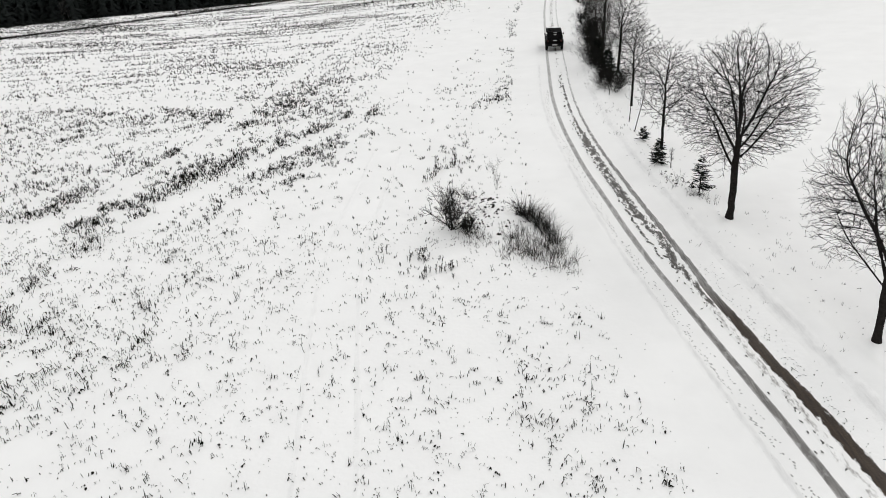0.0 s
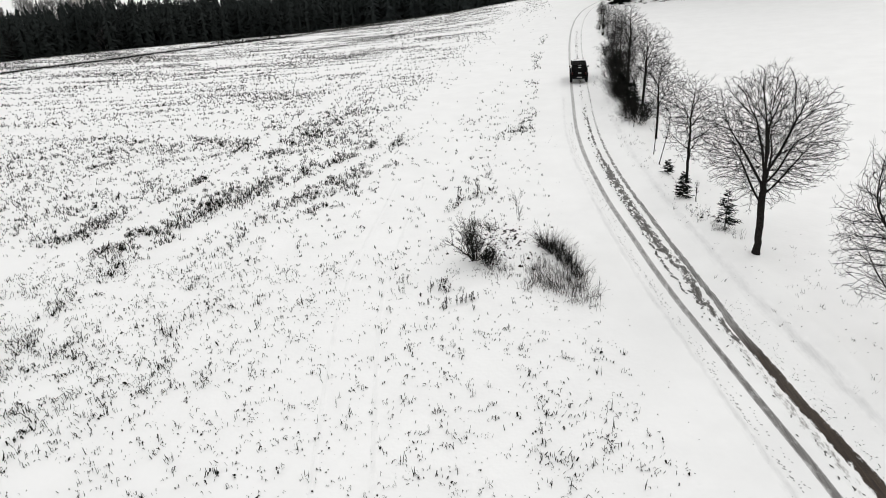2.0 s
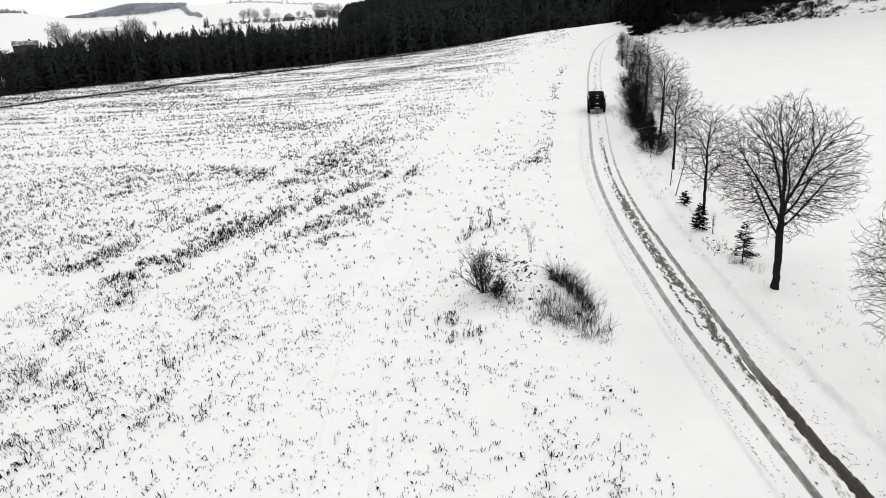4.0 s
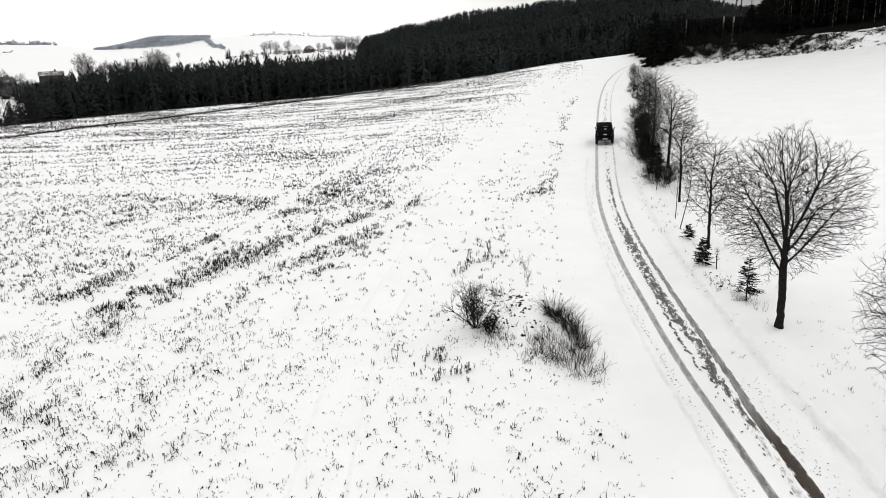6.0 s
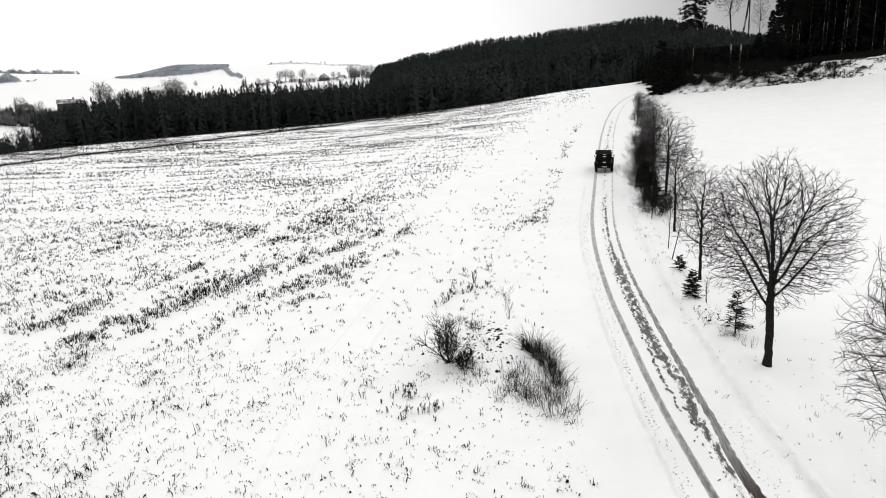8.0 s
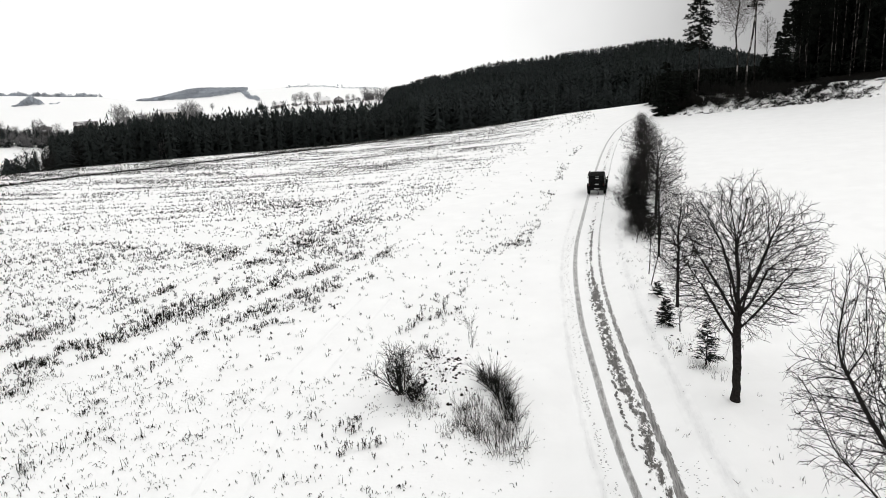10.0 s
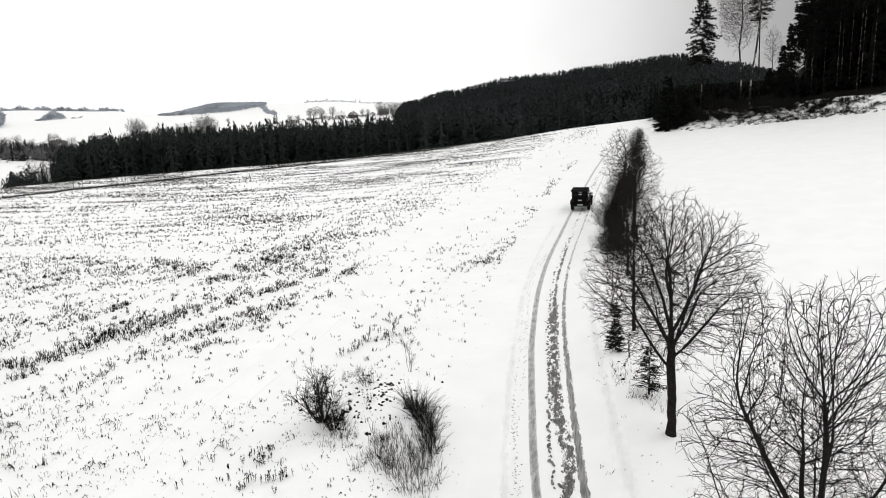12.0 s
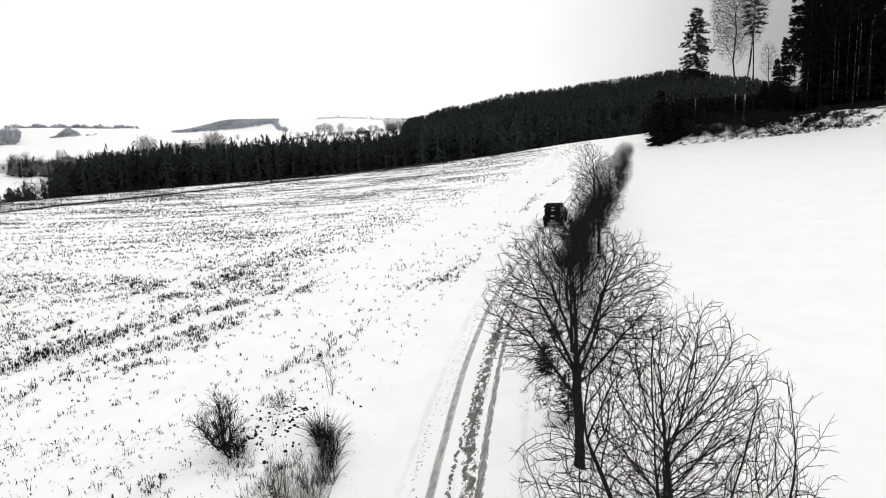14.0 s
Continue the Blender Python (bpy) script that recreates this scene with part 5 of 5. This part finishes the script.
place(pine(221, 23.4, 7.6, 0.46, 30, "tall lone pine with a bare trunk above the bank"), 35.3, 151.0)
place(pine(225, 26.0, 5.0, 0.62, 13, "tall slim pine with a high tufted crown among birches", 0.4), 45.9, 151.0)
for k, (x, y, high) in enumerate(((49.2, 148.0, 10.5), (50.8, 149.5, 14.0), (47.6, 150.5, 6.5))):
    place(conifer(250 + k, high, 4.6, 34, "spruce", "dark dense spruce at the corner of the wood", start=0.03, droop=0.4, blades=20, fat=0.035, twig=0.3, ragged=0.3, hang=1.3, group="wood corner spruces", slim=0.009), x, y)
for x, y, k in ((52.4, 151.2, 0.72), (53.6, 153.6, 0.9), (54.8, 149.6, 0.8), (55.6, 156.0, 1.0)):
    copied(forest_kinds[0], x, y, rng.uniform(0, 6), k)
birch_label = "tall leafless birch with a pale trunk above the bank"
place(grown_tree(231, birch_label, ((0, 0, -0.3), (0.3, 0, 5.5), (-0.3, 0, 11.5), (0.2, 0, 17), (-0.4, 0, 24)), spiral(random.Random(8), 9, 10.5, 20, 38, 18, 3.2), (-0.6, 0, 20.0, 4.1, 10.0, 9.0), 0.15, points=8000, kill=0.36, reach=2.4, step=0.3, twig=0.8, tip=0.015, side=0.7, lift=-0.02, hang=0.5, bark=BIRCH, twig_bark=BIRCHTWIG, group="birches"), 42.5, 151.5)
place(grown_tree(232, "tall crooked birch with a narrow twiggy crown above the bank", ((0, 0, -0.3), (0.15, 0, 6.0), (0.9, 0, 11.0), (1.3, 0, 15.5), (1.6, 0, 21)), spiral(random.Random(9), 8, 14.0, 21, 30, 14, 2.2), (1.7, 0, 22.5, 2.6, 7.5, 8.0), 0.17, points=4500, kill=0.36, reach=2.4, step=0.3, twig=0.6, tip=0.016, side=0.7, hang=0.3, bark=BIRCH, twig_bark=BIRCHTWIG, group="birches"), 43.6, 148.2)
place(grown_tree(233, "small leafless birch above the bank", ((0, 0, -0.3), (0.1, 0, 5), (0, 0, 11)), spiral(random.Random(10), 6, 5.5, 10, 32, 16, 1.6), (0, 0, 9.8, 1.9, 4.0, 4.4), 0.07, points=900, kill=0.4, reach=2.6, step=0.35, twig=0.6, tip=0.013, bark=BIRCH, twig_bark=BIRCHTWIG, group="birches"), 51.0, 162.0)
place(conifer(241, 10.0, 5.4, 20, "spruce", "dark pointed spruce at the bend of the track", start=0.02, droop=0.35, blades=8, fat=0.12, twig=0.5, group="bend spruces"), 28.6, 147.0)
place(conifer(242, 6.5, 5.0, 14, "spruce", "low dark spruce at the bend of the track", start=0.02, droop=0.35, blades=8, fat=0.12, twig=0.5, group="bend spruces"), 31.6, 149.0)
place(conifer(243, 5.0, 4.0, 12, "spruce", "low dark spruce at the bend of the track", start=0.02, droop=0.35, blades=8, fat=0.12, twig=0.5, group="bend spruces"), 29.4, 149.4)

# scrub under the birches and along the bank
bank_bush = place(shrub(251, 3.0, 0.9, 34, 2, "bush", "dark leafless scrub on the snowy bank", SCRUB, thick=0.026, least=0.014, base=0.9, group="bank scrub"), 38.0, 151.0)
rng = random.Random(404)
for _ in range(56):
    x = rng.uniform(31, 56)
    y = 143.5 - 0.44 * (x - 33) + rng.uniform(0.5, 12)
    copied(bank_bush, x, y, rng.uniform(0, 6), rng.uniform(0.2, 0.55) if x > 46 else rng.uniform(0.3, 0.9))
spots = []
for _ in range(760):
    x = rng.uniform(29, 88)
    y = 152 - 0.42 * (x - 33) + rng.uniform(2, 40) + 6 * min(1.0, max(0.0, (x - 50) / 10))
    crest = 14.2 + 0.036 * math.hypot(x - 10, y - 7)
    spots.append((x, y, max(1.2, min(rng.uniform(2.5, 7.5), crest - gz(x, y))), rng.uniform(2.4, 4.2)))
wood("thicket", "dark thicket of young spruce and scrub behind the bank", spots, NEEDLE, rng, FINE)
m = Mesh()
for _ in range(560):
    x = rng.uniform(31, 70) if rng.random() < 0.45 else rng.gauss(50, 6)
    y = 140.8 - 0.44 * (x - 33) + rng.uniform(0, 11)
    s = rng.uniform(0.2, 0.6) if rng.random() < 0.8 else rng.uniform(0.6, 1.0)
    for _ in range(14):
        a, px, py = rng.uniform(0, 6.28), x + rng.gauss(0, s * 0.5), y + rng.gauss(0, s * 0.4)
        d = Vector((math.cos(a), math.sin(a), rng.uniform(0.0, 1.5))).normalized()
        p = Vector((px, py, gz(px, py) + rng.uniform(-0.05, 0.2) * s))
        m.tube([p, p + d * s * rng.uniform(0.5, 1.4)], [rng.uniform(0.02, 0.05), 0.012], 3)
tagged(part("brushwood", m.data, SCRUB), "dark brushwood heaped along the snowy bank", "brushwood", kind="stuff")
m = Mesh()
for _ in range(170):
    x = rng.uniform(31, 78)
    y = 140.6 - 0.44 * (x - 33) + rng.uniform(0, 11)
    b = len(m.v)
    sx, sy, z = rng.uniform(0.15, 0.45), rng.uniform(0.15, 0.4), gz(x, y)
    for ring, hgt in ((1.0, -0.1), (0.75, 0.25), (0.35, 0.42)):
        for k in range(8):
            w = 2 * math.pi * k / 8
            q = ring * rng.uniform(0.8, 1.2)
            m.v.append(Vector((x + sx * q * math.cos(w), y + sy * q * math.sin(w), z + hgt * rng.uniform(0.7, 1.3) * (sx + sy))))
    for g in (0, 8):
        m.f += [(b + g + k, b + g + (k + 1) % 8, b + g + 8 + (k + 1) % 8, b + g + 8 + k) for k in range(8)]
    m.f.append(tuple(b + 16 + k for k in range(8)))
tagged(part("snow_lumps", m.data, SNOW), "small snow lumps on the brushy bank", "snow", kind="stuff")

# ---- far valley ----
rng = random.Random(505)
spots = []
for _ in range(2200):
    t = rng.random()
    az = -32.6 + 8.0 * t
    swell = math.sin(math.pi * min(1.0, 0.04 + 0.8 * t ** 0.8)) ** 0.7
    x, y = at_az(az, 1990 - rng.uniform(0, 520) * swell ** 1.5)
    spots.append((x, y, rng.uniform(8, 13) * (0.35 + 0.65 * swell), rng.uniform(9, 14)))
for _ in range(150):
    t = rng.random()
    x, y = at_az(-25.1 + 1.25 * t + rng.gauss(0, 0.07), 1850 - 830 * t + rng.uniform(-40, 40))
    spots.append((x, y, rng.uniform(7, 12) * (1 - 0.35 * t), rng.uniform(9, 14) * (1 - 0.3 * t)))
wood("leafless_wood", "leafless wood on a distant snowy hilltop, haze in its colour", spots, HAZEWOOD, rng, BROAD, 0.3)
spots = []
for _ in range(260):
    az = rng.uniform(-43.5, -35.0)
    x, y = at_az(az, rng.uniform(1950, 2030))
    spots.append((x, y, rng.uniform(7, 15) * (0.6 + 0.6 * abs(math.sin(az * 2.3))), rng.uniform(10, 18)))
for _ in range(90):
    t = rng.random()
    x, y = at_az(-40.6 + 1.8 * t, rng.uniform(1150, 1230))
    spots.append((x, y, rng.uniform(0.7, 1.1) * (3 + 15 * math.sin(math.pi * t ** 1.6) ** 1.2), rng.uniform(8, 12)))
for _ in range(320):
    x, y = at_az(rng.uniform(-46, -42.6), rng.uniform(1000, 1150))
    spots.append((x, y, rng.uniform(12, 22), rng.uniform(9, 15)))
for i in range(26):
    x, y = at_az(-38.35 + 0.6 * i / 26, 1180 + 12 * i)
    spots.append((x, y, rng.uniform(2.0, 3.5), rng.uniform(4, 7)))
wood("leafless_wood", "distant tree lines between snowy fields, greyed with painted haze", spots, HAZEWOOD, rng, BROAD, 0.3)
spots = []
for i in range(90):
    x, y = at_az(-21.5 + 7.5 * i / 90 + rng.gauss(0, 0.06), 1975 + rng.uniform(-15, 15))
    spots.append((x, y, rng.uniform(4, 10) * (1.5 if rng.random() < 0.12 else 1.0), rng.uniform(7, 13)))
wood("leafless_wood", "thin tree line on the horizon, greyed with painted haze", spots, HAZEWOOD, rng, BROAD)

far_tree = place(grown_tree(601, "distant leafless tree in the snowy valley", ((0, 0, -0.3), (0.1, 0, 3.2), (-0.1, 0.1, 7), (0, 0, 11)), spiral(random.Random(14), 9, 3.0, 9, 55, 20, 2.4), (0, 0, 8.4, 4.4, 5.6, 5.4), 0.35, points=900, kill=0.55, reach=2.6, step=0.4, twig=0.9, tip=0.05, lumps=0.5, bark=BARE, twig_bark=BARE, group="valley trees"), *at_az(-34.05, 520), size=1.4)
for az, r, k in ((-33.65, 530, 1.3), (-29.35, 543, 1.25), (-28.9, 550, 1.3), (-28.5, 545, 1.2), (-30.9, 545, 0.9), (-31.6, 540, 0.8), (-32.6, 530, 0.6), (-27.3, 640, 0.45),
                 (-20.95, 644, 0.8), (-20.5, 650, 0.85), (-20.05, 644, 0.8), (-19.15, 640, 0.85), (-16.75, 640, 0.55), (-16.3, 640, 0.5), (-15.35, 644, 0.9), (-14.95, 650, 0.75), (-14.5, 640, 0.8), (-14.1, 644, 0.85), (-13.65, 640, 1.0), (-22.6, 640, 0.5), (-21.9, 640, 0.45),
                 (-39.2, 403, 0.9), (-38.15, 403, 0.8), (-37.6, 400, 0.6), (-41.6, 410, 0.75), (-42.3, 405, 0.7), (-40.7, 420, 0.6)):
    x, y = at_az(az, r)
    copied(far_tree, x, y, rng.uniform(0, 6), k)

# leafless copse at the valley's edge, with snow between the stems
copse_tree = place(grown_tree(602, "leafless tree in the copse below the field", ((0, 0, -0.3), (0.15, 0, 4), (0, 0.1, 8), (0.1, 0, 11.5)), spiral(random.Random(15), 8, 3.6, 9, 45, 20, 2.0), (0, 0, 8.6, 2.7, 5.0, 5.2), 0.16, points=700, kill=0.45, reach=2.2, step=0.34, twig=0.7, tip=0.024, group="copse trees"), *at_az(-40.1, 186))
for az, r, k in ((-39.6, 180, 0.8), (-39.2, 190, 0.95), (-38.7, 178, 0.85), (-38.3, 186, 0.9), (-37.9, 176, 0.9), (-37.4, 182, 0.8), (-36.8, 175, 0.75), (-39.9, 172, 0.6), (-38.5, 168, 0.55), (-37.2, 168, 0.5)):
    copied(copse_tree, *at_az(az, r), rng.uniform(0, 6), k)
spots = []
for _ in range(44):
    x, y = at_az(rng.gauss(-41.1, 0.42), rng.uniform(184, 202))
    spots.append((x, y, rng.uniform(9.0, 12.5), rng.uniform(4.5, 6.5)))
for _ in range(60):
    az = rng.uniform(-42.5, -36.6)
    x, y = at_az(az, rng.uniform(370, 430))
    spots.append((x, y, rng.uniform(6.0, 9.0), rng.uniform(4.5, 7.0)))
for _ in range(5):
    x, y = at_az(rng.uniform(-23.85, -23.45), rng.uniform(630, 650))
    spots.append((x, y, rng.uniform(6, 10), rng.uniform(3.2, 4.2)))
x, y = at_az(-39.55, 403)
spots.append((x, y, 12.0, 4.5))
for _ in range(34):
    x, y = at_az(rng.uniform(-38.6, -35.6), rng.uniform(330, 385))
    spots.append((x, y, rng.uniform(6.0, 10.0), rng.uniform(4.0, 6.0)))
wood("spruce_clump", "dark spruce clumps between the village houses", spots, HAZENEEDLE, rng, FINE)
spots = []
for _ in range(110):
    x, y = at_az(rng.uniform(-42.5, -36.4), rng.uniform(360, 430))
    spots.append((x, y, rng.uniform(5, 9), rng.uniform(4, 7)))
for _ in range(130):
    x, y = at_az(rng.uniform(-23.4, -13.5), rng.uniform(625, 660))
    spots.append((x, y, rng.uniform(1.8, 4.2), rng.uniform(2.5, 5)))
for _ in range(40):
    x, y = at_az(rng.uniform(-15.6, -13.4), rng.uniform(630, 660))
    spots.append((x, y, rng.uniform(5, 8.5), rng.uniform(3, 5)))
for _ in range(60):
    x, y = at_az(rng.uniform(-33.5, -28.0), rng.uniform(520, 560))
    spots.append((x, y, rng.uniform(9, 13.5), rng.uniform(4, 7)))
wood("village_trees", "bare garden trees round the valley village", spots, BARE, rng, BROAD, 0.15)


def house(w, d, h, roof_h, label, walls, roof):
    top = tagged(new("house"), label, "house", "village houses")
    part("wall", box(w, d, h + 1.5, (0, 0, h / 2 - 0.75)), walls, top)
    m = Mesh()
    a, b, e = w / 2 + 0.4, d / 2 + 0.4, h - 0.1
    lo = [Vector((-a, -b, e)), Vector((a, -b, e)), Vector((a, b, e)), Vector((-a, b, e))]
    hi = [Vector((-a, 0, h + roof_h)), Vector((a, 0, h + roof_h))]
    m.v = lo + hi
    m.f = [(0, 1, 5, 4), (2, 3, 4, 5), (0, 4, 3), (1, 2, 5), (3, 2, 1, 0)]
    part("roof", m.data, roof, top)
    part("chimney", box(0.7, 0.7, 1.8, (w * 0.18, 0.3, h + roof_h)), TIMBER, top)
    for i in range(max(2, int(w // 3))):
        x = -w / 2 + (i + 0.7) * w / max(2, int(w // 3)) * 0.9
        part("window", box(1.1, 0.12, 1.3, (x, -d / 2 - 0.03, h * 0.55)), PANE, top)
    return top


for az, r, w, d, h, rh, turn, dark in ((-18.55, 640, 8.0, 6.0, 3.4, 3.0, 0.35, 0), (-17.5, 640, 6.0, 7.0, 2.8, 2.8, 1.3, 1), (-19.9, 655, 7.0, 6.0, 2.6, 2.4, 0.1, 0), (-22.2, 645, 6.0, 5.0, 2.4, 2.2, 0.4, 0), (-15.0, 655, 9.0, 6.0, 3.0, 2.4, 0.2, 1), (-30.2, 543, 11.0, 8.0, 10.5, 2.4, 0.2, 0), (-36.2, 403, 10.5, 9.0, 10.6, 2.0, 0.55, 1), (-39.0, 408, 6.0, 6.0, 6.0, 2.8, 0.4, 1), (-42.6, 420, 7.0, 6.0, 4.6, 2.4, 0.1, 0)):
    x, y = at_az(az, r)
    name = ("dark timber house with a snow-patched roof in the valley village", TIMBER, ROOFDARK) if dark else ("pale plastered house with a snowy gabled roof in the village", PLASTER, ROOFSNOW)
    place(house(w, d, h, rh, name[0], name[1], name[2]), x, y, turn)

# ---- the off-road car ----


def wheel(car, x, y, name="wheel"):
    w = tagged(part(name, drum(0.13, 0.25, (x, y, 0.41), "X", 16), PLASTIC, car))
    part("tyre", drum(0.41, 0.27, (x, y, 0.41), "X", 28, bevel=0.05), RUBBER, w)
    bm = drum(0.25, 0.285, (x, y, 0.41), "X", 20, bevel=0.02)
    for k in range(5):
        a = k * 2 * math.pi / 5
        box(0.30, 0.07, 0.07, (x, y + 0.15 * math.cos(a), 0.41 + 0.15 * math.sin(a)), bm=bm)
    part("rim", bm, ALLOY, w, "dark alloy rim")
    return w


def build_car():
    car = tagged(new("off_road_car"), "black boxy off-road car with rear spare wheel on snowy track", "car")
    bm = box(1.60, 3.9, 0.55, (0, 0, 0.80), 0.06)
    box(1.50, 1.35, 0.22, (0, 1.30, 1.16), 0.07, bm)
    box(1.56, 2.55, 0.20, (0, -0.68, 1.14), 0.05, bm)
    part("body", bm, PAINT, car)
    part("cabin", box(1.56, 2.50, 0.62, (0, -0.68, 1.50), 0.06, taper=0.92), PAINT, car)
    part("roof", box(1.46, 2.45, 0.09, (0, -0.68, 1.85), 0.04), PLASTIC, car, "matt black hard top roof")
    rack = part("roof_rack", box(1.30, 0.05, 0.05, (0, 0.2, 1.95), 0.01), PLASTIC, car)
    for y in (-0.5, -1.2, -1.75):
        part("rack_bar", box(1.30, 0.05, 0.05, (0, y, 1.95), 0.01), PLASTIC, rack)
    part("awning", box(0.16, 2.2, 0.15, (-0.80, -0.65, 1.90), 0.04), PLASTIC, car, "rolled black awning along the roof edge")
    part("windscreen", box(1.36, 0.04, 0.44, (0, 0.58, 1.52)), GLASS, car)
    part("rear_window", box(1.12, 0.05, 0.36, (0, -1.93, 1.55), 0.02), GLASS, car)
    for s in (-1, 1):
        part("side_window", box(0.05, 0.80, 0.36, (s * 0.765, -0.10, 1.52), 0.015), GLASS, car)
        part("side_window", box(0.05, 0.66, 0.36, (s * 0.765, -1.0, 1.52), 0.015), GLASS, car)
        part("side_window", box(0.05, 0.40, 0.34, (s * 0.765, -1.62, 1.52), 0.015), GLASS, car)
        part("tail_light", box(0.16, 0.08, 0.24, (s * 0.70, -1.97, 1.02), 0.02), LAMPRED, car, "dark red tail light")
        part("headlight", drum(0.10, 0.06, (s * 0.50, 1.98, 1.05), "Y", 16), GLASS, car)
        for y in (1.28, -1.25):
            bm = box(0.24, 1.06, 0.09, (s * 0.86, y, 0.93), 0.03)
            box(0.22, 0.16, 0.30, (s * 0.85, y + 0.50, 0.78), 0.03, bm)
            box(0.22, 0.16, 0.30, (s * 0.85, y - 0.50, 0.78), 0.03, bm)
            part("fender", bm, PLASTIC, car)
            wheel(car, s * 0.80, y)
        mirror = part("mirror", box(0.10, 0.12, 0.20, (s * 0.99, 0.42, 1.35), 0.03), PLASTIC, car)
        part("mirror_arm", box(0.16, 0.05, 0.05, (s * 0.88, 0.44, 1.30), 0.01), PLASTIC, mirror)
        part("side_step", box(0.14, 1.5, 0.06, (s * 0.84, 0.0, 0.48), 0.02), PLASTIC, car)
    part("rear_bumper", box(1.70, 0.22, 0.24, (0, -2.06, 0.62), 0.05), PLASTIC, car)
    part("front_bumper", box(1.70, 0.24, 0.22, (0, 2.06, 0.62), 0.05), PLASTIC, car)
    part("exhaust", drum(0.035, 0.3, (0.55, -2.1, 0.45), "Y", 10), ALLOY, car)
    spare = part("spare_wheel", drum(0.12, 0.20, (0.05, -2.02, 1.10), "Y", 14), PLASTIC, car)
    part("tyre", drum(0.40, 0.24, (0.05, -2.10, 1.10), "Y", 28, bevel=0.05), RUBBER, spare)
    part("spare_cover", drum(0.30, 0.02, (0.05, -2.235, 1.10), "Y", 24), PLASTIC, spare)
    part("cover_mark", box(0.34, 0.012, 0.075, (0.05, -2.252, 1.12)), WHITE, spare, "pale brand mark on the wheel cover")
    part("window_mark", box(0.30, 0.012, 0.06, (0.05, -1.962, 1.62)), WHITE, car, "pale sticker on the rear window")
    part("roof_mark", box(0.34, 0.012, 0.035, (0.05, -1.915, 1.84)), WHITE, car, "pale brand mark on the roof edge")
    plate = part("number_plate", box(0.50, 0.02, 0.11, (0.05, -2.18, 0.66)), WHITE, car, "white number plate")
    for k in range(5):
        part("plate_bar", box(0.05, 0.008, 0.06, (-0.12 + 0.085 * k, -2.194, 0.66)), PLASTIC, plate)
    part("wiper", box(0.40, 0.02, 0.02, (-0.1, -1.97, 1.42)), PLASTIC, car)
    return car


CAR_Y = 78.5
slope = (gz(float(road_x(CAR_Y + 1.3)), CAR_Y + 1.3) - gz(float(road_x(CAR_Y - 1.3)), CAR_Y - 1.3)) / 2.6
car = build_car()
car.matrix_basis = Matrix.LocRotScale((float(road_x(CAR_Y)), CAR_Y, gz(float(road_x(CAR_Y)), CAR_Y) + 0.02), Euler((math.atan(slope), 0, -0.115)), (1.02, 1.0, 1.06))
